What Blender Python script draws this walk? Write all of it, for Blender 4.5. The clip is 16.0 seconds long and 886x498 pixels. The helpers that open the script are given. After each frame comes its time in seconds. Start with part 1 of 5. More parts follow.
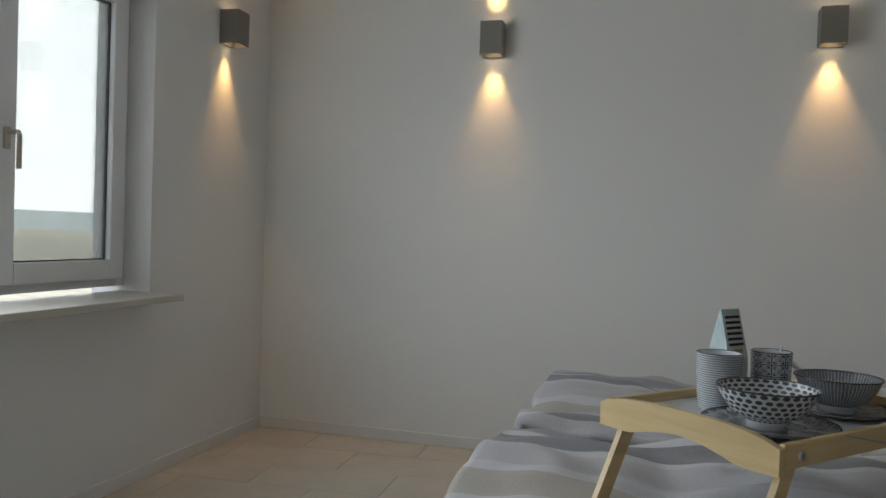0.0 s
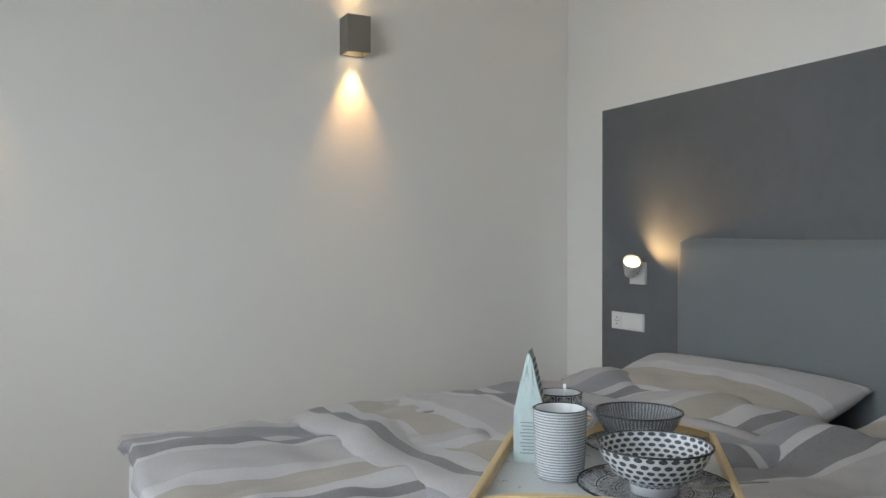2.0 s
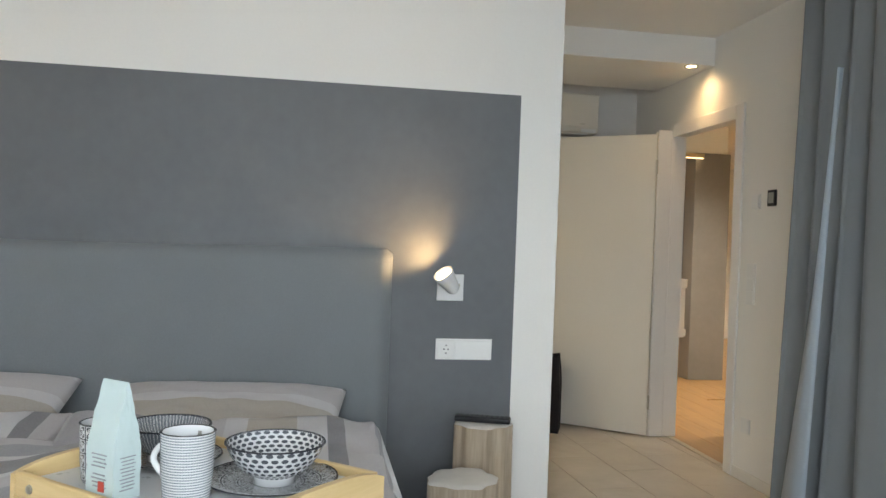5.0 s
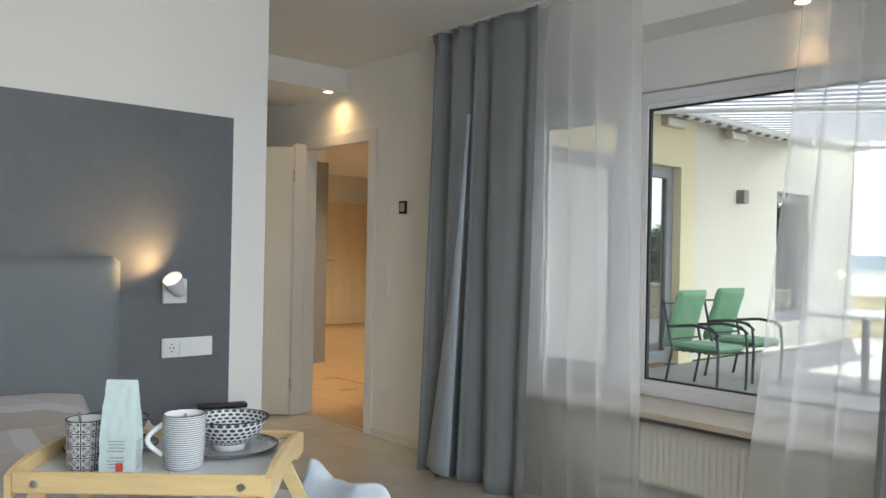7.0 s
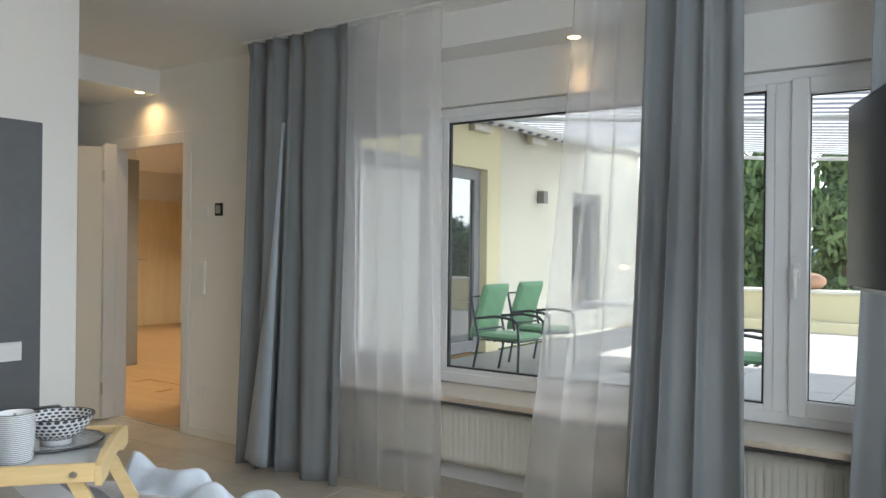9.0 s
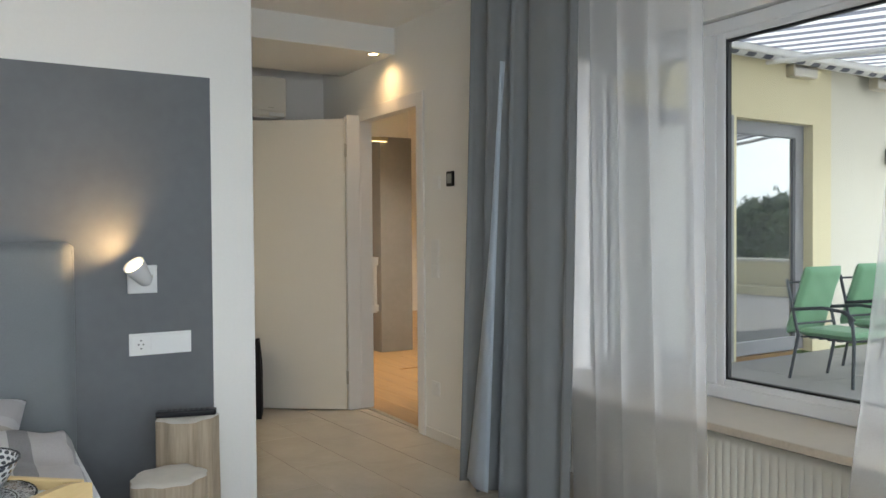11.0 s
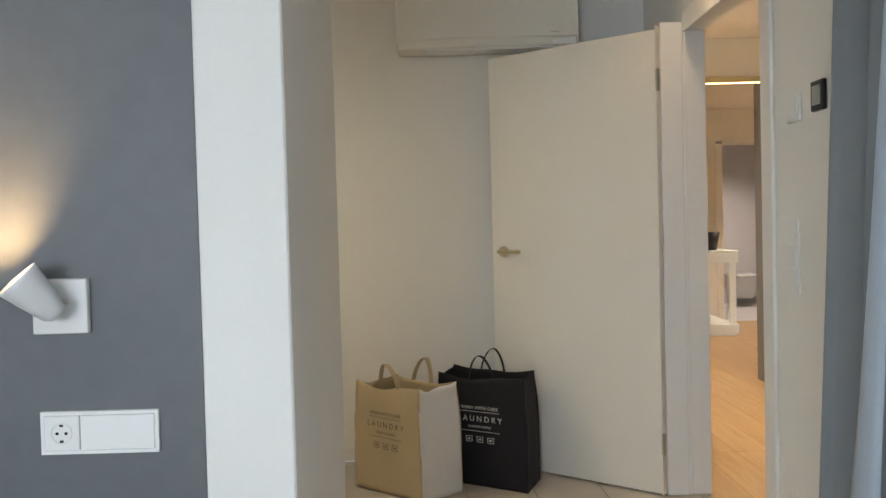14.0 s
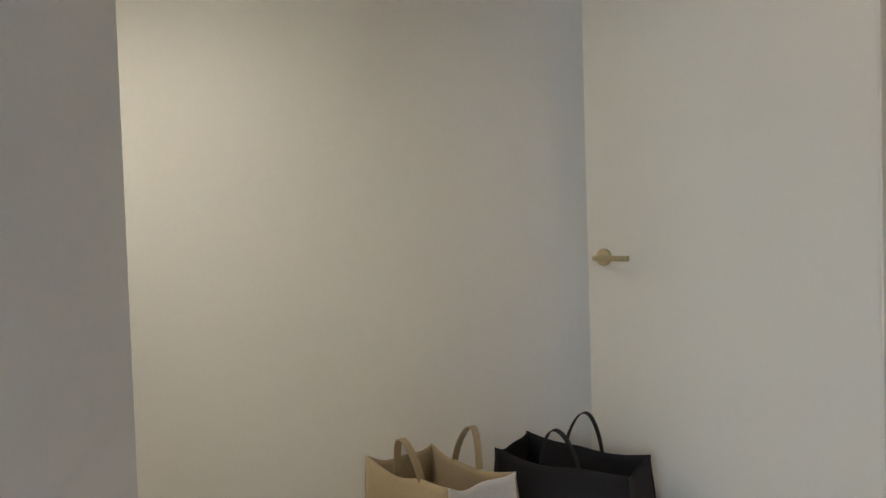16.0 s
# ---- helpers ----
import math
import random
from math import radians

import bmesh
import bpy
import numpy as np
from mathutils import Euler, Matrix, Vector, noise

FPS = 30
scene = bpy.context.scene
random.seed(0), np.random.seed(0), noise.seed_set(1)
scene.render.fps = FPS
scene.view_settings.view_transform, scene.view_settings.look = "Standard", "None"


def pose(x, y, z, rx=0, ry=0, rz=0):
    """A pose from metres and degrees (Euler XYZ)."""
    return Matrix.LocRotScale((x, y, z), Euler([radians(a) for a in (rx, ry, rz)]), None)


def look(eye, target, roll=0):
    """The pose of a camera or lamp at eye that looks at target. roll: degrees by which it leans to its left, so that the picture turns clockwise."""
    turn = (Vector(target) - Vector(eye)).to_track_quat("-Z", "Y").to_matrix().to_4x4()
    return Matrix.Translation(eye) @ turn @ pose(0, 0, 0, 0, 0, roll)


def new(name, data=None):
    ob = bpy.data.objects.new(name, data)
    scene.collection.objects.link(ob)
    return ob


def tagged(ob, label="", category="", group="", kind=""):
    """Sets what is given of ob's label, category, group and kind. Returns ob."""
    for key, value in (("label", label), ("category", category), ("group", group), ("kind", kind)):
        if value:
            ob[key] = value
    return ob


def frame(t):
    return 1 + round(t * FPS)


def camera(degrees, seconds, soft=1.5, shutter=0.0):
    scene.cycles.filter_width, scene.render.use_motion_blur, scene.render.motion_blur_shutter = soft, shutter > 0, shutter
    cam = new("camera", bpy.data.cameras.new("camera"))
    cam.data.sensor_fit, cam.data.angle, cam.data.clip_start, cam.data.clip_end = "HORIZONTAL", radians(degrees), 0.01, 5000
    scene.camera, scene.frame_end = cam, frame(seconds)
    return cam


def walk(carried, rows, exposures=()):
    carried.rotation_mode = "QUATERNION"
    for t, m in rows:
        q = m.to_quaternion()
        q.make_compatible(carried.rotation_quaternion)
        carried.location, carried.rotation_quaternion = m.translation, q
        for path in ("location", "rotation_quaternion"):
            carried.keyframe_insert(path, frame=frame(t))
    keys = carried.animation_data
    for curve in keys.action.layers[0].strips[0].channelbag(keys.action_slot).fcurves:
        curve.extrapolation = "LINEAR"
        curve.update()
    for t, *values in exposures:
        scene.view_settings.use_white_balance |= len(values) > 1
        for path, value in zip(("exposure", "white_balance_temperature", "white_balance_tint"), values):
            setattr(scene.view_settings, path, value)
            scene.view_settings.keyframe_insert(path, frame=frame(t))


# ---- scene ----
cam = camera(58.6, 16.0)
PATH = [
    (0, (-1.058, 0.349, 1.113), (-1.612, 2.27, 1.072), 1.9),
    (0.5, (-1.236, 0.528, 1.106), (-1.388, 2.521, 1.079), 2.0),
    (1, (-1.438, 0.552, 1.151), (-1.17, 2.534, 1.116), 1.1),
    (1.5, (-1.576, 0.707, 1.151), (-0.939, 2.603, 1.123), 0.5),
    (2, (-1.69, 0.916, 1.16), (-0.765, 2.69, 1.147), -0.0),
    (2.5, (-1.886, 1.062, 1.166), (-0.681, 2.658, 1.145), 0.0),
    (3, (-2.031, 1.19, 1.172), (-0.563, 2.549, 1.143), 0.3),
    (3.5, (-2.070, 1.366, 1.160), (-0.325, 2.344, 1.130), 0.7),
    (4, (-2.207, 1.462, 1.211), (-0.296, 2.05, 1.187), 1.4),
    (4.5, (-2.217, 1.604, 1.23), (-0.219, 1.671, 1.223), 1.8),
    (5, (-2.245, 1.734, 1.211), (-0.271, 1.413, 1.2), 2.1),
    (7.5, (-2.608, 2.751, 1.26), (-1.311, 1.228, 1.266), 0.8),
    (8, (-2.727, 2.831, 1.287), (-1.589, 1.186, 1.29), 0.7),
    (10.5, (-2.473, 2.165, 1.224), (-0.986, 0.827, 1.179), -0.1),
    (11, (-2.277, 1.778, 1.211), (-0.571, 0.735, 1.169), -0.4),
    (11.5, (-2.045, 1.494, 1.197), (-0.22, 0.677, 1.144), -0.3),
    (12, (-1.796, 1.228, 1.207), (0.096, 0.58, 1.156), -0.5),
    (12.5, (-1.553, 0.973, 1.199), (0.393, 0.514, 1.146), -0.7),
    (13, (-1.304, 0.775, 1.184), (0.68, 0.525, 1.13), -1.0),
    (13.5, (-0.971, 0.623, 1.193), (1.024, 0.493, 1.133), -1.2),
    (14, (-0.697, 0.494, 1.175), (1.302, 0.477, 1.12), -1.5),
    (14.5, (-0.236, 0.423, 1.17), (1.76, 0.552, 1.129), -1.9),
    (15, (0.012, 0.303, 1.165), (1.984, 0.634, 1.125), -2.3),
    (15.5, (0.242, 0.183, 1.147), (2.182, 0.669, 1.133), -2.7),
    (16, (0.676, 0.198, 1.173), (2.639, 0.574, 1.104), -1.8),
]
EXPOSURE = [(0, 0.2, 6500, 10), (0.5, 0.54, 6400, 10), (1, 0.74, 6450, 10), (2, 0.95, 6500, 10), (3, 1.1, 6600, 10), (4, 1.38, 6600, 10), (8, 1.14, 6500, 10), (10.5, 1.15, 6500, 10), (12, 1.4, 6450, 10), (13, 1.5, 6450, 10), (14, 1.55, 6300, 10), (15, 1.48, 5600, 10), (15.5, 1.54, 5550, 10), (16, 1.43, 5800, 10)]
walk(cam, [(t, look(eye, target, roll)) for t, eye, target, roll in PATH], EXPOSURE)

# world, sun and exposure
SUN_FROM = Vector((0.25, -0.60, 0.76)).normalized()
world = bpy.data.worlds.new("sky")
scene.world = world
world.use_nodes = True
wt = world.node_tree
sky = wt.nodes.new("ShaderNodeTexSky")
sky.sky_type, sky.sun_disc = "NISHITA", False
sky.sun_elevation = math.asin(SUN_FROM.z)
sky.sun_rotation = math.atan2(SUN_FROM.x, SUN_FROM.y)
wt.links.new(sky.outputs[0], wt.nodes["Background"].inputs[0])
wt.nodes["Background"].inputs[1].default_value = 0.15
sun = new("sun", bpy.data.lights.new("sun", "SUN"))
sun.data.energy, sun.data.angle, sun.data.color = 3.4, radians(0.5), (1.0, 0.95, 0.87)
sun.matrix_basis = look(SUN_FROM * 30, (0, 0, 0))
CUBE_W, READ_W, SPOT_W, HALL_W = 10.5, 4.4, 2.4, 58.0
# area lamp added in the side window's opening, standing in for the sky's daylight
day = new("window_light", bpy.data.lights.new("window_light", "AREA"))
day.data.shape, day.data.size, day.data.size_y, day.data.energy, day.data.color = "RECTANGLE", 1.9, 1.2, 23.0, (0.80, 0.90, 1.0)
day.matrix_basis = look((-3.29, 1.57, 1.49), (0.0, 1.57, 1.49))


def spot(place, target, watts, degrees, blend=0.5, color=(1.0, 0.62, 0.26), size=0.015):
    lamp = new("lamp_light", bpy.data.lights.new("lamp_light", "SPOT"))
    lamp.data.energy, lamp.data.spot_size, lamp.data.spot_blend = watts, radians(degrees), blend
    lamp.data.color, lamp.data.shadow_soft_size = color, size
    lamp.matrix_basis = look(place, target)
    return lamp


# ---- materials ----
class Net:
    """A small writer of node materials."""

    def __init__(self, name):
        self.m = bpy.data.materials.new(name)
        self.m.use_nodes = True
        self.t = self.m.node_tree
        self.bsdf = self.t.nodes["Principled BSDF"]
        self.out = self.t.nodes["Material Output"]

    def node(self, kind, **sets):
        n = self.t.nodes.new("ShaderNode" + kind)
        for key, value in sets.items():
            setattr(n, key, value)
        return n

    def put(self, socket, value):
        if isinstance(value, bpy.types.NodeSocket):
            self.t.links.new(value, socket)
        elif isinstance(value, (tuple, list)) and len(value) == 3 and len(socket.default_value) == 4:
            socket.default_value = (*value, 1)
        else:
            socket.default_value = value

    def math(self, op, a, b=0.0, c=0.0):
        n = self.node("Math", operation=op)
        for s, v in zip(n.inputs, (a, b, c)):
            self.put(s, v)
        return n.outputs[0]

    def coords(self, which="Object", scale=(1, 1, 1), turn=(0, 0, 0)):
        mp = self.node("Mapping")
        self.t.links.new(self.node("TexCoord").outputs[which], mp.inputs[0])
        mp.inputs["Scale"].default_value = scale
        mp.inputs["Rotation"].default_value = turn
        return mp.outputs[0]

    def noise(self, at, scale, detail=4.0, rough=0.55, distort=0.0):
        n = self.node("TexNoise")
        self.put(n.inputs["Vector"], at)
        for k, v in (("Scale", scale), ("Detail", detail), ("Roughness", rough), ("Distortion", distort)):
            n.inputs[k].default_value = v
        return n.outputs[0]

    def ramp(self, fac, stops, mode="LINEAR"):
        n = self.node("ValToRGB")
        n.color_ramp.interpolation = mode
        e = n.color_ramp.elements
        while len(e) < len(stops):
            e.new(0.5)
        for el, (p, c) in zip(e, stops):
            el.position = p
            el.color = (*c, 1) if len(c) == 3 else c
        self.put(n.inputs[0], fac)
        return n.outputs[0]

    def mix(self, fac, a, b, mode="MIX"):
        n = self.node("Mix", data_type="RGBA", blend_type=mode)
        self.put(n.inputs[0], fac)
        self.put(n.inputs[6], a)
        self.put(n.inputs[7], b)
        return n.outputs[2]

    def bump(self, height, strength, distance=0.002):
        n = self.node("Bump")
        n.inputs["Strength"].default_value = strength
        n.inputs["Distance"].default_value = distance
        self.put(n.inputs["Height"], height)
        self.put(self.bsdf.inputs["Normal"], n.outputs[0])

    def surface(self, color=None, rough=None, metal=0.0):
        if color is not None:
            self.put(self.bsdf.inputs["Base Color"], color)
        if rough is not None:
            self.put(self.bsdf.inputs["Roughness"], rough)
        self.bsdf.inputs["Metallic"].default_value = metal
        return self.m


def shade(c, k):
    return tuple(min(1.0, v * k) for v in c)


def plain(name, color, rough=0.5, metal=0.0, var=0.06, grain=40.0, bump=0.1, patch=1.2, depth=0.002):
    """A painted or moulded surface with broad patches and fine grain."""
    n = Net(name)
    at = n.coords()
    big, fine = n.noise(at, patch, 3), n.noise(at, grain, 5)
    c = n.ramp(big, [(0.3, shade(color, 1 - var)), (0.7, shade(color, 1 + var))])
    c = n.mix(0.25, c, n.ramp(fine, [(0.3, shade(color, 1 - 2 * var)), (0.7, shade(color, 1 + 2 * var))]))
    r = n.math("MULTIPLY_ADD", fine, 0.16, rough - 0.08)
    if bump:
        n.bump(fine, bump, depth)
    return n.surface(c, r, metal)


def wood(name, light, dark, scale=1.0, rough=0.45, axis=0):
    n = Net(name)
    sc = [14.0, 14.0, 14.0]
    sc[axis] = 1.1
    at = n.coords(scale=[s * scale for s in sc])
    g, f = n.noise(at, 1.6, 6, 0.6, 0.8), n.noise(at, 9.0, 3)
    c = n.ramp(g, [(0.25, dark), (0.5, light), (0.8, shade(light, 1.1))])
    c = n.mix(0.3, c, n.ramp(f, [(0.35, dark), (0.65, light)]))
    n.bump(g, 0.15, 0.002)
    return n.surface(c, n.math("MULTIPLY_ADD", f, 0.2, rough - 0.1))


def cloth(name, color, rough=0.85, weave=420.0, var=0.06, sheen=0.2):
    n = Net(name)
    at = n.coords()
    big, fine = n.noise(at, 4.0, 3), n.noise(at, weave, 2)
    c = n.ramp(big, [(0.3, shade(color, 1 - var)), (0.7, shade(color, 1 + var))])
    c = n.mix(0.35, c, n.ramp(fine, [(0.3, shade(color, 0.8)), (0.7, shade(color, 1.2))]))
    n.bump(fine, 0.25, 0.001)
    n.bsdf.inputs["Sheen Weight"].default_value = sheen
    return n.surface(c, rough)


def glow(name, color, strength):
    n = Net(name)
    n.put(n.bsdf.inputs["Emission Color"], color)
    n.bsdf.inputs["Emission Strength"].default_value = strength
    return n.surface(color, 0.5)


def striped_linen(name, turn=0.0, shift=0.0):
    """Printed cotton with broad irregular bands of grey, taupe, beige and white."""
    n = Net(name)
    at = n.coords(turn=(0, 0, turn))
    sep = n.node("SeparateXYZ")
    n.put(sep.inputs[0], at)
    wob = n.noise(at, 2.2, 2)
    v = n.math("ADD", n.math("MULTIPLY_ADD", wob, 0.014, shift), sep.outputs[1])
    f = n.math("FRACT", n.math("MULTIPLY", v, 1.12))
    white, taupe, beige, grey, pale = (0.53, 0.515, 0.525), (0.145, 0.138, 0.15), (0.37, 0.325, 0.27), (0.235, 0.23, 0.255), (0.43, 0.405, 0.415)
    c = n.ramp(f, [(0, white), (0.10, beige), (0.26, white), (0.33, pale), (0.50, white), (0.53, taupe), (0.66, white), (0.70, grey), (0.83, pale), (0.94, taupe)], "CONSTANT")
    fine, mid = n.noise(at, 300, 2), n.noise(at, 9.0, 4)
    c = n.mix(0.18, c, n.ramp(fine, [(0.3, (0.3, 0.3, 0.3)), (0.7, (0.75, 0.75, 0.75))]))
    h = n.math("ADD", n.math("MULTIPLY", fine, 0.05), mid)
    n.bump(h, 0.35, 0.012)
    n.bsdf.inputs["Sheen Weight"].default_value = 0.15
    return n.surface(c, 0.82)


def china(name, kind):
    """Glazed white stoneware with an inked pattern laid out on the unwrapped wall."""
    n = Net(name)
    sep = n.node("SeparateXYZ")
    n.put(sep.inputs[0], n.node("TexCoord").outputs["UV"])
    u, v = sep.outputs[0], sep.outputs[1]
    ink, ground = (0.030, 0.035, 0.045), (0.58, 0.59, 0.60)
    if kind == "dots":
        row = n.math("MULTIPLY", v, 6.0)
        odd = n.math("MODULO", n.math("FLOOR", row), 2.0)
        cu = n.math("SUBTRACT", n.math("FRACT", n.math("MULTIPLY_ADD", u, 30.0, n.math("MULTIPLY", odd, 0.5))), 0.5)
        cv = n.math("SUBTRACT", n.math("FRACT", row), 0.5)
        d = n.math("SQRT", n.math("ADD", n.math("POWER", cu, 2.0), n.math("POWER", cv, 2.0)))
        rays = n.math("SINE", n.math("MULTIPLY", n.math("ARCTAN2", cu, cv), 14.0))
        f = n.math("LESS_THAN", d, 0.365)
        ink = n.mix(n.math("MULTIPLY_ADD", rays, 0.12, 0.14), ink, (0.25, 0.27, 0.3))
    elif kind == "rings":
        wob = n.math("MULTIPLY", n.noise(n.coords("UV", (60, 1, 1)), 4.0, 2), 0.010)
        f = n.math("LESS_THAN", n.math("FRACT", n.math("MULTIPLY", n.math("ADD", v, wob), 24.0)), 0.52)
        f2 = n.math("LESS_THAN", n.math("FRACT", n.math("MULTIPLY", u, 62.0)), 0.72)
        f = n.math("MULTIPLY", f, n.math("MULTIPLY_ADD", f2, 0.35, 0.45))
        ink = (0.10, 0.13, 0.16)
    elif kind == "hatch":
        wob = n.noise(n.coords("UV", (14, 6, 1)), 3.0, 2)
        f1 = n.math("LESS_THAN", n.math("FRACT", n.math("MULTIPLY_ADD", u, 74.0, n.math("MULTIPLY", wob, 1.2))), 0.62)
        f2 = n.math("LESS_THAN", n.math("FRACT", n.math("MULTIPLY_ADD", v, 26.0, wob)), 0.55)
        f = n.math("MAXIMUM", n.math("MULTIPLY", f1, 0.85), n.math("MULTIPLY", f2, 0.7))
        ink = (0.06, 0.075, 0.095)
    else:
        cu = n.math("SUBTRACT", n.math("FRACT", n.math("MULTIPLY", u, 9.0 if kind == "petals" else 22.0)), 0.5)
        cv = n.math("SUBTRACT", n.math("FRACT", n.math("MULTIPLY", v, 4.0)), 0.5)
        a = n.math("ARCTAN2", cu, cv)
        d = n.math("SQRT", n.math("ADD", n.math("POWER", cu, 2.0), n.math("POWER", cv, 2.0)))
        leaf = n.math("MULTIPLY", n.math("ABSOLUTE", n.math("SINE", n.math("MULTIPLY", a, 2.0))), 0.46)
        edge = n.math("ABSOLUTE", n.math("SUBTRACT", d, leaf))
        f = n.math("LESS_THAN", edge, 0.055)
        vein = n.math("LESS_THAN", n.math("ABSOLUTE", n.math("SUBTRACT", n.math("ABSOLUTE", cu), n.math("ABSOLUTE", cv))), 0.025)
        grid = n.math("GREATER_THAN", n.math("MAXIMUM", n.math("ABSOLUTE", cu), n.math("ABSOLUTE", cv)), 0.46)
        f = n.math("MAXIMUM", f, n.math("MAXIMUM", n.math("MULTIPLY", vein, n.math("LESS_THAN", d, 0.40)), grid))
    glaze = n.noise(n.coords(), 60, 3)
    c = n.mix(f, ground, ink)
    n.bump(glaze, 0.04, 0.001)
    n.bsdf.inputs["Coat Weight"].default_value = 0.3
    return n.surface(c, n.math("MULTIPLY_ADD", glaze, 0.1, 0.15))


def sheer_net(name):
    n = Net(name)
    at = n.coords()
    fine = n.noise(at, 500, 2)
    tr, tl, df = n.node("BsdfTransparent"), n.node("BsdfTranslucent"), n.node("BsdfDiffuse")
    tl.inputs[0].default_value = df.inputs[0].default_value = (0.98, 0.98, 0.985, 1)
    m1, m2 = n.node("MixShader"), n.node("MixShader")
    m1.inputs[0].default_value = 0.25
    n.t.links.new(tl.outputs[0], m1.inputs[1])
    n.t.links.new(df.outputs[0], m1.inputs[2])
    n.put(m2.inputs[0], n.math("MULTIPLY_ADD", fine, 0.14, 0.30))
    n.t.links.new(tr.outputs[0], m2.inputs[1])
    n.t.links.new(m1.outputs[0], m2.inputs[2])
    n.t.links.new(m2.outputs[0], n.out.inputs[0])
    return n.m


def window_glass(name):
    n = Net(name)
    tr, gl, mx, fr = n.node("BsdfTransparent"), n.node("BsdfGlossy"), n.node("MixShader"), n.node("Fresnel")
    gl.inputs["Roughness"].default_value = 0.02
    tr.inputs[0].default_value = (0.95, 0.97, 0.96, 1)
    fr.inputs[0].default_value = 1.45
    n.put(mx.inputs[0], n.math("MULTIPLY", fr.outputs[0], 0.8))
    n.t.links.new(tr.outputs[0], mx.inputs[1])
    n.t.links.new(gl.outputs[0], mx.inputs[2])
    n.t.links.new(mx.outputs[0], n.out.inputs[0])
    return n.m


def tile_stone(name, color, rough, var=0.05):
    n = Net(name)
    at = n.coords()
    info = n.node("ObjectInfo")
    off = n.node("VectorMath", operation="ADD")
    n.put(off.inputs[0], at)
    n.put(off.inputs[1], info.outputs["Random"])
    big, veins = n.noise(off.outputs[0], 2.0, 4, 0.6, 1.5), n.noise(off.outputs[0], 26, 4)
    c = n.ramp(big, [(0.3, shade(color, 1 - 2 * var)), (0.7, shade(color, 1 + var))])
    c = n.mix(0.25, c, n.ramp(veins, [(0.3, shade(color, 0.88)), (0.7, shade(color, 1.05))]))
    c = n.mix(n.math("MULTIPLY", info.outputs["Random"], 0.25), c, shade(color, 0.9))
    n.bump(veins, 0.05, 0.001)
    return n.surface(c, n.math("MULTIPLY_ADD", big, 0.14, rough - 0.07))


def plank_wood(name):
    n = Net(name)
    info = n.node("ObjectInfo")
    off = n.node("VectorMath", operation="ADD")
    n.put(off.inputs[0], n.coords(scale=(1.2, 16, 16)))
    n.put(off.inputs[1], n.math("MULTIPLY", info.outputs["Random"], 40.0))
    g = n.noise(off.outputs[0], 1.5, 6, 0.6, 0.6)
    c = n.ramp(g, [(0.25, (0.30, 0.175, 0.075)), (0.55, (0.44, 0.28, 0.13)), (0.8, (0.50, 0.34, 0.17))])
    c = n.mix(n.math("MULTIPLY", info.outputs["Random"], 0.35), c, (0.34, 0.20, 0.09))
    n.bump(g, 0.1, 0.001)
    return n.surface(c, n.math("MULTIPLY_ADD", g, 0.2, 0.28))


M_WALL = plain("white_wall_paint", (0.81, 0.797, 0.770), 0.75, var=0.02, grain=90, bump=0.12, patch=0.7)
M_CEIL = plain("ceiling_paint", (0.84, 0.83, 0.805), 0.8, var=0.015, grain=80, bump=0.08, patch=0.6)
M_GREY = plain("grey_stucco", (0.122, 0.130, 0.140), 0.55, var=0.10, grain=22, bump=0.25, patch=2.6, depth=0.003)
M_GREY_HALL = plain("grey_hall_stucco", (0.22, 0.22, 0.225), 0.6, var=0.08, grain=20, bump=0.2, patch=2.2)
M_UPHOLSTERY = cloth("grey_upholstery", (0.172, 0.187, 0.200), 0.8, 380, 0.05)
M_BASE = cloth("pale_grey_box_fabric", (0.40, 0.43, 0.46), 0.85, 350)
M_SHEET = cloth("white_sheet", (0.70, 0.71, 0.73), 0.85, 300, 0.03)
# pale blue puts the cool daylight on the duvet's edge into the cloth colour
M_COOL_EDGE = cloth("daylight_tinted_cloth", (0.56, 0.62, 0.70), 0.85, 300, 0.04)
M_DUVET_A = striped_linen("striped_cotton", 0.0, 0.1)
M_DUVET_B = striped_linen("striped_cotton_turned", radians(84), 0.47)
M_PILLOW = striped_linen("striped_pillow_cotton", radians(90), 0.22)
M_CURTAIN = cloth("grey_curtain", (0.212, 0.226, 0.238), 0.68, 500, 0.06, 0.12)
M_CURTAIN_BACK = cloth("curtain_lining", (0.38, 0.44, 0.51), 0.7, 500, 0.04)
M_SHEER = sheer_net("white_voile")
M_DOOR = plain("cream_door_lacquer", (0.74, 0.71, 0.645), 0.38, var=0.015, grain=60, bump=0.04, patch=0.8)
M_FRAME = plain("white_lacquer", (0.80, 0.79, 0.77), 0.35, var=0.02, grain=60, bump=0.04)
M_PVC = plain("white_window_profile", (0.80, 0.80, 0.80), 0.32, var=0.015, grain=70, bump=0.03)
M_GASKET = plain("black_gasket", (0.015, 0.016, 0.018), 0.5, bump=0.0)
M_GLASS = window_glass("clear_glass")
M_SILL = tile_stone("pale_stone_sill", (0.60, 0.55, 0.47), 0.35)
M_SILLWOOD = wood("sill_edge", (0.55, 0.47, 0.37), (0.42, 0.35, 0.27), 1.0, 0.4, 1)
M_RADIATOR = plain("cream_radiator_enamel", (0.72, 0.69, 0.61), 0.35, var=0.02, bump=0.03)
M_DARK = plain("dark_grille", (0.05, 0.052, 0.055), 0.5)
M_STEEL = plain("brushed_metal", (0.52, 0.49, 0.42), 0.3, 1.0, var=0.05, bump=0.05)
# steel darkened and roughened to hold down the window's glare on the spoons
M_SPOON = plain("dull_spoon_steel", (0.34, 0.33, 0.31), 0.45, 0.6, var=0.05, bump=0.02)
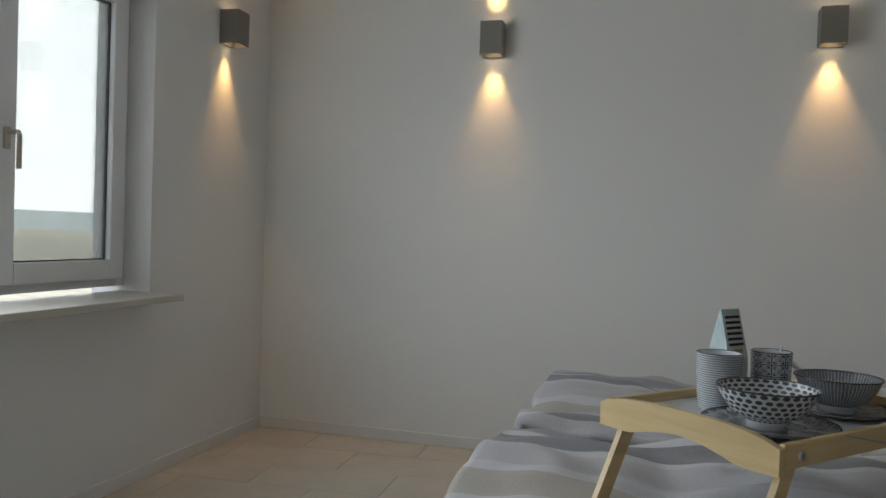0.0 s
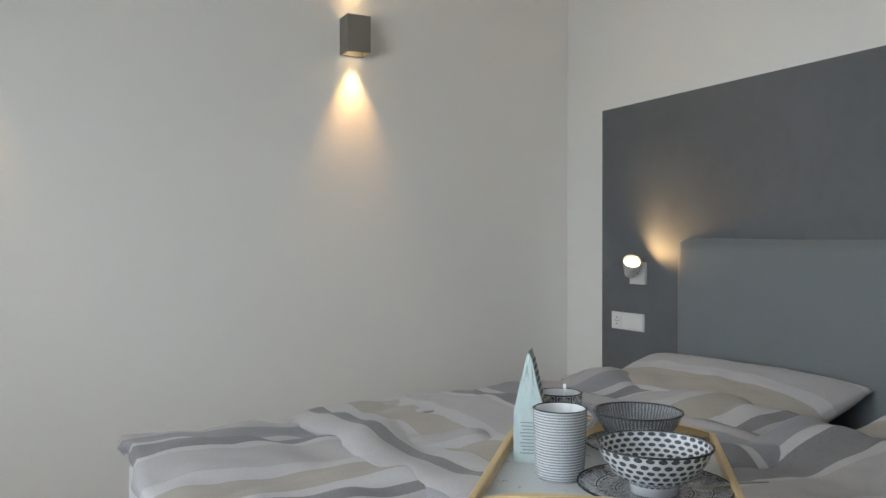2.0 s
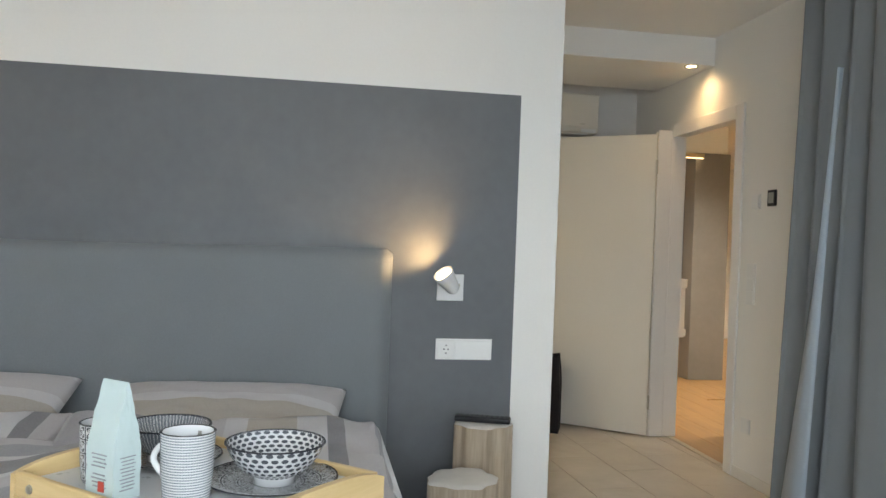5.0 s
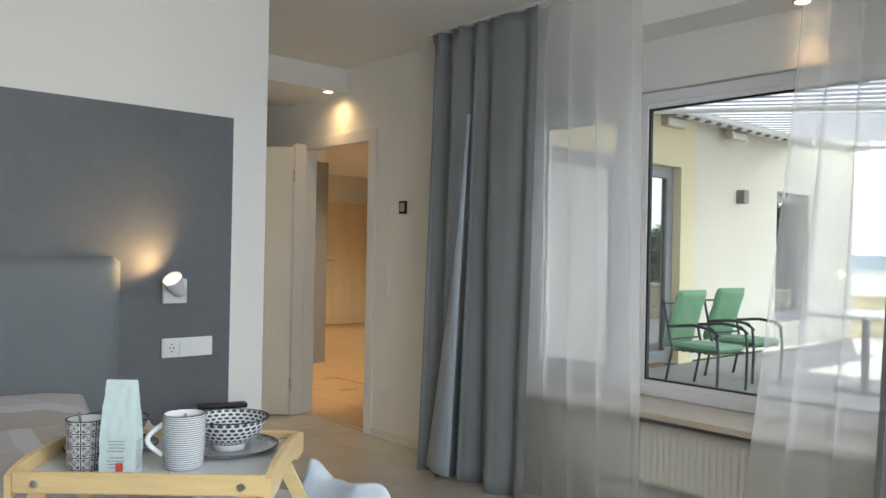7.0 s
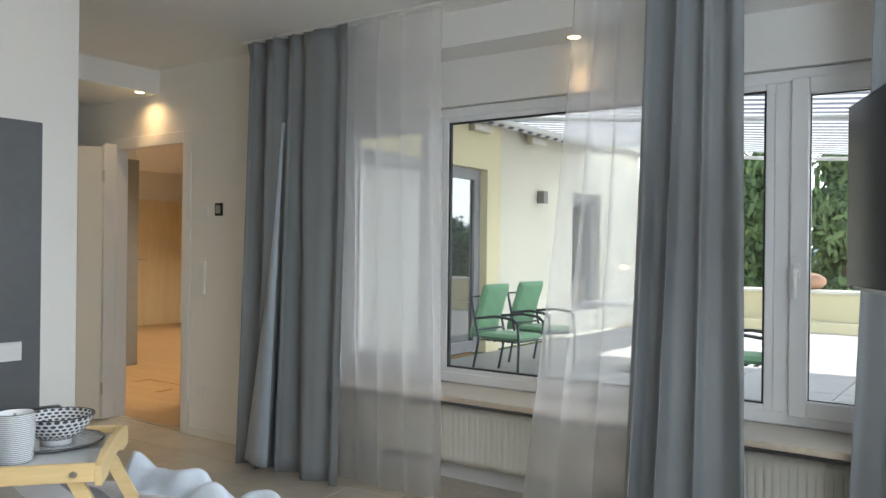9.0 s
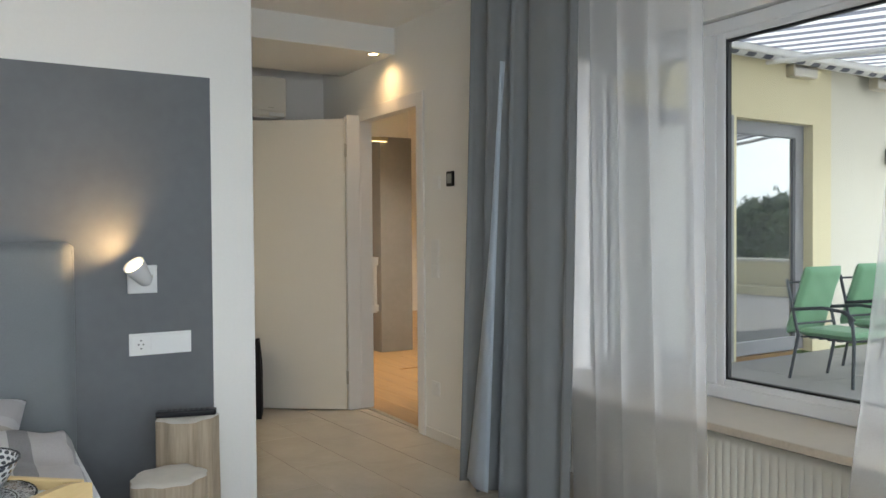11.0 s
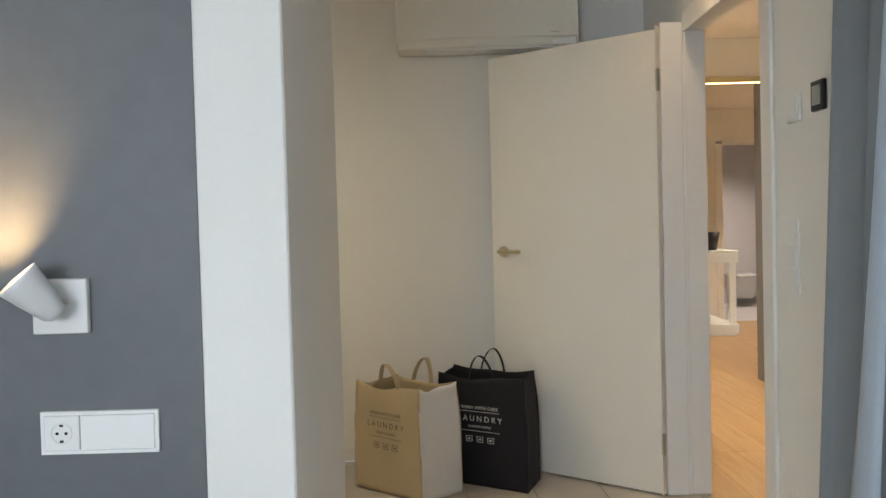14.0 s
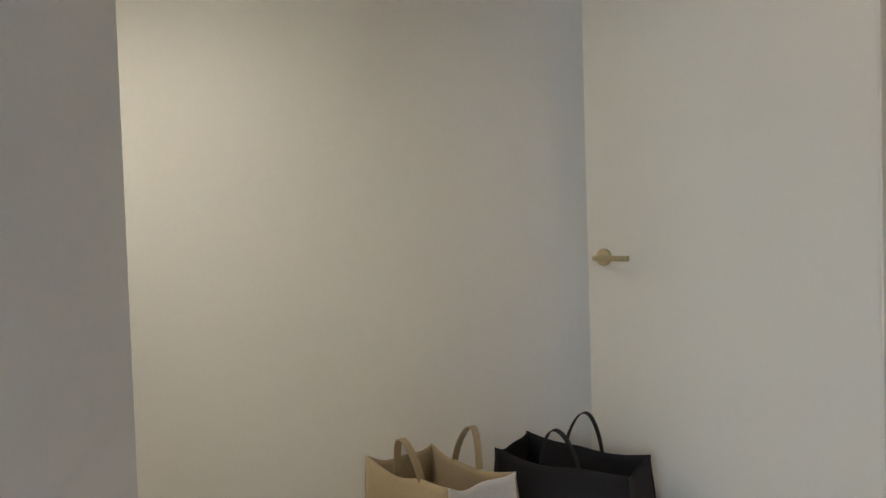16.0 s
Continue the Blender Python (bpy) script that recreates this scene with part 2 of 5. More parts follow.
M_BRASS = plain("satin_brass_handle", (0.50, 0.43, 0.28), 0.32, 1.0, var=0.05, bump=0.05)
M_CUBE = plain("anthracite_lamp_metal", (0.23, 0.215, 0.19), 0.5, 0.2, var=0.08, grain=120, bump=0.08)
M_LAMPWHITE = plain("white_lamp_metal", (0.66, 0.66, 0.66), 0.4, 0.0, var=0.03, bump=0.04)
M_PLASTIC = plain("white_switch_plastic", (0.78, 0.78, 0.77), 0.35, var=0.01, bump=0.02)
M_BLACK = plain("black_plastic", (0.012, 0.012, 0.014), 0.32, var=0.1, bump=0.05)
M_SCREEN = plain("dark_screen", (0.006, 0.006, 0.007), 0.16, var=0.02, bump=0.0)
M_SCREEN.node_tree.nodes["Principled BSDF"].inputs["Specular IOR Level"].default_value = 0.12
M_BLACK.node_tree.nodes["Principled BSDF"].inputs["Specular IOR Level"].default_value = 0.25
M_BULB = glow("warm_bulb", (1.0, 0.74, 0.40), 5.0)
M_BULB_SOFT = glow("warm_lens", (1.0, 0.74, 0.36), 1.6)
M_TRAYWOOD = wood("pine_tray_wood", (0.66, 0.49, 0.25), (0.52, 0.35, 0.15), 1.0, 0.4, 0)
M_TRAYWOOD_Y = wood("pine_tray_wood_cross", (0.66, 0.49, 0.25), (0.52, 0.35, 0.15), 1.0, 0.4, 1)
M_TRAYTOP = plain("white_tray_board", (0.60, 0.61, 0.62), 0.3, var=0.02, bump=0.02)
M_BARK = wood("bleached_log_side", (0.43, 0.35, 0.26), (0.18, 0.13, 0.085), 0.9, 0.8, 2)
M_LOGTOP = plain("whitewashed_log_top", (0.62, 0.59, 0.54), 0.6, var=0.08, grain=30, bump=0.2)
M_WHITEBAG = cloth("white_bag_canvas", (0.78, 0.76, 0.73), 0.8, 220, 0.03)
M_TANBAG = cloth("tan_bag_canvas", (0.45, 0.35, 0.205), 0.85, 220, 0.05)
M_BLACKBAG = cloth("black_bag_canvas", (0.010, 0.009, 0.012), 0.9, 220, 0.08, 0.0)
M_INK = plain("dark_print", (0.13, 0.10, 0.07), 0.7, bump=0.0)
M_WHITEINK = plain("white_print", (0.62, 0.61, 0.60), 0.7, bump=0.0)
M_TILE = tile_stone("beige_floor_tile", (0.60, 0.54, 0.45), 0.20)
M_SKIRT = plain("pale_skirting_tile", (0.76, 0.74, 0.70), 0.35, var=0.03, bump=0.03)
M_GROUT = plain("tile_grout", (0.40, 0.36, 0.30), 0.85, var=0.06)
M_PLANK = plank_wood("oak_plank")
M_TERRACE = tile_stone("pale_terrace_slab", (0.33, 0.325, 0.32), 0.6)
M_RENDER_YELLOW = plain("pale_yellow_render", (0.72, 0.65, 0.43), 0.85, var=0.04, grain=60, bump=0.3)
M_RENDER_WHITE = plain("cream_render", (0.70, 0.67, 0.57), 0.85, var=0.04, grain=60, bump=0.3)
M_GREYPVC = plain("grey_window_profile", (0.26, 0.26, 0.28), 0.4, var=0.03)
M_CHAIRMETAL = plain("dark_garden_metal", (0.05, 0.06, 0.07), 0.45, 0.3, var=0.08)
M_CUSHION = cloth("green_cushion", (0.16, 0.33, 0.19), 0.85, 260, 0.07)
M_TERRACOTTA = plain("terracotta", (0.45, 0.25, 0.16), 0.8, var=0.15, grain=30, bump=0.3)
M_LEAF = plain("dark_foliage", (0.11, 0.17, 0.065), 0.7, var=0.4, grain=6, bump=0.0)
M_TRUNK = plain("tree_bark", (0.10, 0.075, 0.05), 0.9, var=0.3, grain=20, bump=0.5)
M_GROUND = plain("dry_grass_ground", (0.55, 0.52, 0.40), 0.95, var=0.2, grain=2, bump=0.0)
M_BAGPAPER = plain("mint_paper", (0.48, 0.575, 0.57), 0.55, var=0.03, grain=30, bump=0.1)
M_GOLD = plain("gold_label", (0.42, 0.30, 0.12), 0.4, 0.4)
M_RED = plain("red_label", (0.45, 0.06, 0.04), 0.5)
M_CERAMIC = plain("white_glazed_ceramic", (0.76, 0.77, 0.78), 0.15, var=0.01, bump=0.0)
M_RIM = plain("dark_rim_glaze", (0.03, 0.032, 0.04), 0.25, bump=0.0)
M_LIGHTDOOR = wood("pale_hall_door", (0.72, 0.60, 0.40), (0.62, 0.50, 0.32), 0.5, 0.4, 2)
M_BATH = plain("grey_bath_tile", (0.58, 0.57, 0.62), 0.4, var=0.04)


def awning_cloth():
    n = Net("striped_awning_cloth")
    sep = n.node("SeparateXYZ")
    n.put(sep.inputs[0], n.coords())
    f = n.math("LESS_THAN", n.math("FRACT", n.math("MULTIPLY", sep.outputs[1], 4.2)), 0.5)
    c = n.mix(f, (0.86, 0.86, 0.86), (0.20, 0.21, 0.25))
    df, tl, mx = n.node("BsdfDiffuse"), n.node("BsdfTranslucent"), n.node("MixShader")
    mx.inputs[0].default_value = 0.45
    n.put(df.inputs[0], c)
    n.put(tl.inputs[0], c)
    n.t.links.new(df.outputs[0], mx.inputs[1])
    n.t.links.new(tl.outputs[0], mx.inputs[2])
    n.t.links.new(mx.outputs[0], n.out.inputs[0])
    return n.m


M_AWNING = awning_cloth()


# ---- mesh helpers ----
def mesh(name, bm, material, smooth=False):
    me = bpy.data.meshes.new(name)
    bmesh.ops.recalc_face_normals(bm, faces=bm.faces)
    bm.to_mesh(me)
    bm.free()
    for m in (material if isinstance(material, (list, tuple)) else [material]):
        me.materials.append(m)
    if smooth:
        for p in me.polygons:
            p.use_smooth = True
    return me


def part(name, bm, material, parent, label="", smooth=False):
    ob = new(name, mesh(name, bm, material, smooth))
    ob.parent = parent
    return tagged(ob, label)


def thing(name, label, category, place=None, group=""):
    ob = new(name)
    ob.empty_display_size = 0.05
    if place is not None:
        ob.matrix_basis = place
    return tagged(ob, label, category, group)


def solid(name, bm, material, label, category, place=None, group="", smooth=False):
    ob = new(name, mesh(name, bm, material, smooth))
    if place is not None:
        ob.matrix_basis = place
    return tagged(ob, label, category, group)


def setting(name, bm, material, label="", category=""):
    return tagged(new(name, mesh(name, bm, material)), label, category, kind="structure")


def add_box(bm, x0, x1, y0, y1, z0, z1, bevel=0.0, seg=2, m=None):
    r = bmesh.ops.create_cube(bm, size=1.0, matrix=Matrix.Translation(((x0 + x1) / 2, (y0 + y1) / 2, (z0 + z1) / 2)) @ Matrix.Diagonal((abs(x1 - x0), abs(y1 - y0), abs(z1 - z0), 1)))
    vs = r["verts"]
    if bevel:
        es = list({e for v in vs for e in v.link_edges})
        g = bmesh.ops.bevel(bm, geom=es, offset=bevel, segments=seg, affect="EDGES", profile=0.5)
        vs = list({v for f in g["faces"] for v in f.verts} | {v for v in vs if v.is_valid})
    if m is not None:
        bmesh.ops.transform(bm, matrix=m, verts=vs)
    return bm


def box(x0, x1, y0, y1, z0, z1, bevel=0.0, seg=2, m=None):
    return add_box(bmesh.new(), x0, x1, y0, y1, z0, z1, bevel, seg, m)


def boxes(*rows):
    bm = bmesh.new()
    for r in rows:
        add_box(bm, *r)
    return bm


def lathe(profile, seg=40, v_from=0, v_to=None):
    """Turn (radius, height) pairs round z; UV: turn, and share of the wall between two profile points."""
    bm = bmesh.new()
    uv = bm.loops.layers.uv.new("UVMap")
    v_to = len(profile) - 1 if v_to is None else v_to
    length = [0.0]
    for (r0, z0), (r1, z1) in zip(profile, profile[1:]):
        length.append(length[-1] + math.hypot(r1 - r0, z1 - z0))
    base, span = length[v_from], max(1e-6, length[v_to] - length[v_from])
    vv = [(l - base) / span for l in length]
    rings = [[bm.verts.new((r * math.cos(2 * math.pi * k / seg), r * math.sin(2 * math.pi * k / seg), z)) for k in range(seg)] for r, z in profile]
    for i in range(len(profile) - 1):
        for k in range(seg):
            f = bm.faces.new((rings[i][k], rings[i][(k + 1) % seg], rings[i + 1][(k + 1) % seg], rings[i + 1][k]))
            for lp, (u, v) in zip(f.loops, ((k / seg, vv[i]), ((k + 1) / seg, vv[i]), ((k + 1) / seg, vv[i + 1]), (k / seg, vv[i + 1]))):
                lp[uv].uv = (u, v)
    bmesh.ops.remove_doubles(bm, verts=[v for ring, (r, z) in zip(rings, profile) if r < 1e-6 for v in ring], dist=1e-5)
    return bm


def tube(points, radius, seg=10):
    """A round bar along points."""
    bm = bmesh.new()
    pts = [Vector(p) for p in points]
    rings = []
    for i, p in enumerate(pts):
        d = (pts[min(i + 1, len(pts) - 1)] - pts[max(i - 1, 0)]).normalized()
        a = d.orthogonal().normalized() if not rings else (rings[-1][1] - d * rings[-1][1].dot(d)).normalized()
        b = d.cross(a)
        rings.append(([bm.verts.new(p + radius * (a * math.cos(t) + b * math.sin(t))) for t in (2 * math.pi * k / seg for k in range(seg))], a))
    for (r0, _), (r1, _) in zip(rings, rings[1:]):
        for k in range(seg):
            bm.faces.new((r0[k], r0[(k + 1) % seg], r1[(k + 1) % seg], r1[k]))
    bm.faces.new(rings[0][0])
    bm.faces.new(list(reversed(rings[-1][0])))
    return bm


def strap(points, width, thick, across=(1, 0, 0)):
    """A flat band along points, its width in the direction across."""
    bm = bmesh.new()
    pts, w = [Vector(p) for p in points], Vector(across).normalized() * width / 2
    rings = []
    for i, p in enumerate(pts):
        d = (pts[min(i + 1, len(pts) - 1)] - pts[max(i - 1, 0)]).normalized()
        nrm = d.cross(w).normalized() * thick / 2
        rings.append([bm.verts.new(p + s) for s in (w + nrm, w - nrm, -w - nrm, -w + nrm)])
    for a, b in zip(rings, rings[1:]):
        for k in range(4):
            bm.faces.new((a[k], a[(k + 1) % 4], b[(k + 1) % 4], b[k]))
    bm.faces.new(rings[0])
    bm.faces.new(rings[-1])
    return bm


def sheet(nu, nv, fn, thick=0.0):
    """A grid of fn(u, v) -> place, with a back side when it has thickness."""
    bm = bmesh.new()
    pts = np.array([[fn(i / nu, j / nv) for j in range(nv + 1)] for i in range(nu + 1)], float)
    grid = [[bm.verts.new(p) for p in row] for row in pts]
    for i in range(nu):
        for j in range(nv):
            bm.faces.new((grid[i][j], grid[i + 1][j], grid[i + 1][j + 1], grid[i][j + 1]))
    if thick:
        bm.normal_update()
        back = [[bm.verts.new(v.co - v.normal * thick) for v in row] for row in grid]
        for i in range(nu):
            for j in range(nv):
                bm.faces.new((back[i][j], back[i][j + 1], back[i + 1][j + 1], back[i + 1][j]))
        ring = [(i, 0) for i in range(nu)] + [(nu, j) for j in range(nv)] + [(i, nv) for i in range(nu, 0, -1)] + [(0, j) for j in range(nv, 0, -1)]
        for (a, b), (c, d) in zip(ring, ring[1:] + ring[:1]):
            bm.faces.new((grid[a][b], grid[c][d], back[c][d], back[a][b]))
    return bm


def words(name, text, size, material, m, parent, label=""):
    cu = bpy.data.curves.new(name, "FONT")
    cu.body, cu.size, cu.align_x, cu.extrude = text, size, "CENTER", 0.0004
    tmp = bpy.data.objects.new(name, cu)
    scene.collection.objects.link(tmp)
    me = bpy.data.meshes.new_from_object(tmp.evaluated_get(bpy.context.evaluated_depsgraph_get()))
    bpy.data.objects.remove(tmp)
    me.materials.clear()
    me.materials.append(material)
    ob = new(name, me)
    ob.parent, ob.matrix_basis = parent, m
    return tagged(ob, label)

# ---- large structure ----
XW, XE, YN, YS, ZC = -3.235, 0.81, 4.30, -0.58, 2.50      # room: window wall, bed wall, lamp wall, curtain wall, ceiling
PX, PY, XB, YV = 1.58, 0.775, 3.30, 2.30                   # pier back, pier end, vestibule back wall, vestibule far end
DX0, DX1, DZ = 1.85, 2.66, 1.985                           # door opening
NX0, NX1, NZ = -2.95, 0.78, 2.32                           # window niche in the curtain wall
WY = -0.88                                                 # glazing plane of the wide window

wall_north = setting("wall_north", box(XW - 0.3, PX, YN, YN + 0.2, 0, ZC + 0.1), M_WALL, "white painted plaster wall with cube lamps", "wall")
wall_east = setting("wall_east", box(XE, PX, PY, YN, 0, ZC + 0.1, 0.004, 1), M_WALL, "white painted wall behind the bed", "wall")
setting("wall_vestibule_end", box(PX, XB + 0.2, YV, YV + 0.2, 0, ZC + 0.1), M_WALL, "white painted vestibule wall", "wall")
setting("wall_back", box(XB, XB + 0.2, -0.80, YV, 0, ZC + 0.1), M_WALL, "white painted vestibule back wall", "wall")
setting("painted_panel", box(XE - 0.004, XE, 0.945, 4.005, 0.0, 1.814), M_GREY, "dark grey stucco panel painted on the wall behind the bed", "wall panel")
# opening carried on along the unseen wall to make room for window_light
WW = (0.55, 3.30, 0.815, 2.16)                             # side window opening: y, y, z, z
setting("wall_west", boxes(
    (XW - 0.3, XW, -1.0, WW[0], 0, ZC + 0.1), (XW - 0.3, XW, WW[1], YN, 0, ZC + 0.1),
    (XW - 0.3, XW, WW[0], WW[1], 0, WW[2] - 0.03), (XW - 0.3, XW, WW[0], WW[1], WW[3], ZC + 0.1)), M_WALL, "white painted wall with a side window", "wall")
setting("wall_south", boxes(
    (XW, NX0, -1.0, YS, 0, ZC + 0.1), (NX1, DX0, -0.66, YS, 0, ZC + 0.1), (DX1, XB, -0.66, YS, 0, ZC + 0.1), (DX0, DX1, -0.66, YS, DZ + 0.02, ZC + 0.1),
    (NX0, NX1, -1.0, YS, NZ, ZC + 0.1), (NX0, NX1, -1.0, -0.83, 0, 0.52), (NX0, NX1, -1.0, -0.83, 2.065, NZ),
    (NX1, 1.50, -1.0, -0.66, 0, ZC + 0.1)), M_WALL, "white painted wall with a window niche and a doorway", "wall")
setting("ceiling", boxes((XW - 0.3, 2.15, -1.0, YN + 0.2, ZC, ZC + 0.12), (2.15, 2.95, -0.80, YV, 2.335, ZC + 0.12), (2.95, XB, -0.80, YV, 2.46, ZC + 0.12)), M_CEIL, "white ceiling with a lower soffit over the doorway", "ceiling")
floor = setting("floor", boxes((XW - 0.1, XE + 0.02, -0.95, YN, -0.15, -0.006), (XE + 0.02, XB, -0.62, PY + 0.05, -0.15, -0.006), (PX - 0.02, XB, PY + 0.05, YV, -0.15, -0.006)), M_GROUT, "floor of beige polished stone tiles", "floor")
setting("baseboard_north", box(XW, XE, YN - 0.010, YN, 0, 0.06, 0.002, 1), M_SKIRT, "pale tile skirting", "baseboard")
setting("baseboard_west", box(XW, XW + 0.010, -0.5, YN - 0.01, 0, 0.06, 0.002, 1), M_SKIRT, "pale tile skirting", "baseboard")
setting("baseboard_back", box(XB - 0.010, XB, -0.5, YV, 0, 0.06, 0.002, 1), M_SKIRT, "pale tile skirting", "baseboard")
setting("baseboard_south", box(NX1 + 0.05, DX0 - 0.075, YS, YS + 0.010, 0, 0.06, 0.002, 1), M_SKIRT, "pale tile skirting", "baseboard")

# hall beyond the doorway
HX, HY, HW = 8.4, -5.4, 2.65
hall_floor = setting("hall_floor", boxes((HW, HX + 2.0, HY, -0.62, -0.15, -0.006), (1.45, HW, -1.32, -0.62, -0.15, -0.006)), M_PLANK, "warm oak plank floor of the hall", "floor")
setting("hall_wall_far", boxes((HX, HX + 0.15, HY, -4.05, 0, 2.5), (HX, HX + 0.15, -2.75, -0.65, 0, 2.5), (HX, HX + 0.15, -4.05, -2.75, 2.08, 2.5)), M_WALL, "white hall wall", "wall")
setting("hall_wall_side", box(HW, HX + 2.2, HY - 0.15, HY, 0, 2.5), M_WALL, "white hall wall", "wall")
setting("hall_wall_near", boxes((1.50, 2.80, -1.45, -1.30, 0, 2.6), (1.35, 1.50, -1.45, -1.0, 0, 2.6), (XB + 0.2, HX + 2.2, -0.80, -0.65, 0, 2.5)), M_WALL, "white hall wall", "wall")
setting("hall_ceiling", boxes((2.80, HX + 2.2, HY, -0.80, 2.45, 2.6), (1.45, 2.80, -1.30, -0.66, 2.45, 2.6)), M_CEIL, "white hall ceiling", "ceiling")
setting("hall_beam", box(4.86, 5.03, -2.18, -0.80, 2.18, 2.45, 0.005, 1), M_WALL, "white hall beam with a light strip under it", "beam")
setting("bath_wall", boxes((HX + 1.9, HX + 2.05, HY, -0.8, 0, 2.5)), M_BATH, "grey tiled bathroom wall", "wall")
setting("bath_floor", box(HX, HX + 1.95, -4.4, -2.4, -0.005, 0.002), M_BATH, "grey tiled bathroom floor", "floor")


def door_trim(name, x0, x1, z1, y, depth, w=0.07):
    """Casing and lining of a doorway in a wall that faces north."""
    rows = [(x0 - w, x0 + 0.012, y, y + 0.014, 0, z1 + w), (x1 - 0.012, x1 + w, y, y + 0.014, 0, z1 + w), (x0 + 0.012, x1 - 0.012, y, y + 0.014, z1 - 0.012, z1 + w)]
    bm = bmesh.new()
    for r in rows:
        add_box(bm, *r, 0.004, 2)
    for r in ((x0 - 0.015, x0 + 0.006, y - depth, y - 0.001, 0, z1), (x1 - 0.006, x1 + 0.015, y - depth, y - 0.001, 0, z1), (x0, x1, y - depth, y - 0.001, z1 - 0.006, z1 + 0.02)):
        add_box(bm, *r, 0.002, 1)
    add_box(bm, x1 - 0.012, x1 + w, y + 0.014, y + 0.108, 0, z1 + 0.03, 0.004, 2)
    return setting(name, bm, M_FRAME, "white lacquered door casing", "door frame")


door_trim("door_frame", DX0, DX1, DZ, YS, 0.085)
setting("threshold", box(DX0, DX1, -0.64, -0.60, -0.006, 0.002), M_STEEL, "metal strip between tiles and planks", "threshold")


# ---- door leaf ----
def door_leaf():
    hinge, d = Vector((2.637, -0.452, 0.0)), Vector((0.615, 0.788, 0))
    m = Matrix.Translation(hinge) @ Matrix.Rotation(math.atan2(d.y, d.x), 4, "Z")
    root = thing("door_1", "cream lacquered interior door standing open against the corner", "door", m)
    tagged(root, kind="structure")
    part("leaf", box(0.0, 0.85, -0.04, 0.0, 0.008, 1.985, 0.003, 2), M_DOOR, root)
    part("rebate", box(-0.004, 0.004, -0.028, 0.014, 0.008, 1.998, 0.003, 2), M_DOOR, root)
    handle = part("door_handle", lathe([(0, 0), (0.026, 0), (0.026, 0.009), (0.0245, 0.011), (0, 0.011)], 28), M_BRASS, root, "satin brass lever handle on a round rose")
    handle.matrix_basis = pose(0.785, 0.0, 1.05, -90)
    bar = tube([(0, 0, 0.01), (0, 0, 0.05), (-0.012, 0, 0.058), (-0.125, 0, 0.058)], 0.0085, 12)
    lever = part("lever", bar, M_BRASS, handle)
    for z in (0.23, 1.77):
        part("hinge", tube([(-0.008, 0.012, z - 0.045), (-0.008, 0.012, z + 0.045)], 0.008, 10), M_STEEL, root, "metal hinge")
    return root


door_leaf()


# ---- windows ----
def pane(name, x0, x1, z0, z1, parent, along="x", at=0.0):
    bm = box(x0, x1, at - 0.003, at + 0.003, z0, z1) if along == "x" else box(at - 0.003, at + 0.003, x0, x1, z0, z1)
    p = part(name, bm, M_GLASS, parent, "clear glass")
    p.visible_shadow = False
    return p


def frame_ring(x0, x1, z0, z1, w, y0, y1, bevel=0.006):
    bm = bmesh.new()
    for r in ((x0, x0 + w, y0, y1, z0, z1), (x1 - w, x1, y0, y1, z0, z1), (x0 + w, x1 - w, y0, y1, z0, z0 + w), (x0 + w, x1 - w, y0, y1, z1 - w, z1)):
        add_box(bm, *r, bevel, 2)
    return bm


def handle_lever(parent, x, y, z, length=0.11):
    h = part("window_handle", box(x - 0.014, x + 0.014, y, y + 0.012, z - 0.03, z + 0.035, 0.005, 2), M_FRAME, parent, "white window handle")
    part("grip", tube([(x, y + 0.01, z + 0.005), (x, y + 0.045, z + 0.005), (x, y + 0.05, z - 0.005), (x, y + 0.05, z - length)], 0.009, 10), M_FRAME, h)


wide = thing("window_1", "wide white window of one large pane between two side sashes", "window")
tagged(wide, kind="structure")
ZB, ZT = 0.525, 2.062
part("window_frame", frame_ring(-2.66, 0.66, ZB, ZT, 0.055, WY - 0.06, WY + 0.02), M_PVC, wide)
for a, b in ((-0.10, -0.035), (-1.955, -1.885)):
    part("mullion", box(a, b, WY - 0.06, WY + 0.02, ZB + 0.055, ZT - 0.055, 0.005, 2), M_PVC, wide)
# fixed middle light
part("glazing_bead", frame_ring(-1.885, -0.10, ZB + 0.04, ZT - 0.04, 0.04, WY - 0.03, WY + 0.012), M_PVC, wide)
part("gasket", frame_ring(-1.846, -0.14, ZB + 0.079, ZT - 0.079, 0.010, WY - 0.018, WY + 0.004, 0), M_GASKET, wide, "black rubber gasket")
pane("pane", -1.84, -0.145, ZB + 0.084, ZT - 0.084, wide, at=WY - 0.006)
for x0, x1, gx, hx in ((-0.035, 0.605, 1, 0.0), (-2.605, -1.955, -1, -1.985)):
    sash = part("sash", frame_ring(x0, x1, ZB + 0.045, ZT - 0.045, 0.072, WY - 0.03, WY + 0.045), M_PVC, wide, "white opening sash")
    part("gasket", frame_ring(x0 + 0.068, x1 - 0.068, ZB + 0.113, ZT - 0.113, 0.008, WY + 0.005, WY + 0.018, 0), M_GASKET, sash)
    pane("pane", x0 + 0.07, x1 - 0.07, ZB + 0.115, ZT - 0.115, sash, at=WY + 0.01)
    handle_lever(sash, hx, WY + 0.045, 1.19)
setting("window_sill_1", box(NX0 + 0.002, NX1 - 0.002, -0.86, -0.50, 0.495, 0.525, 0.004, 2), M_SILL, "pale stone window sill over the radiator", "window sill")
part("sill_edge", box(NX0 + 0.01, NX1 - 0.01, -0.505, -0.4975, 0.497, 0.523, 0.002, 1), M_SILLWOOD, bpy.data.objects["window_sill_1"])

side = thing("window_2", "white side window in a deep plaster reveal", "window")
tagged(side, kind="structure")
GX = XW - 0.15


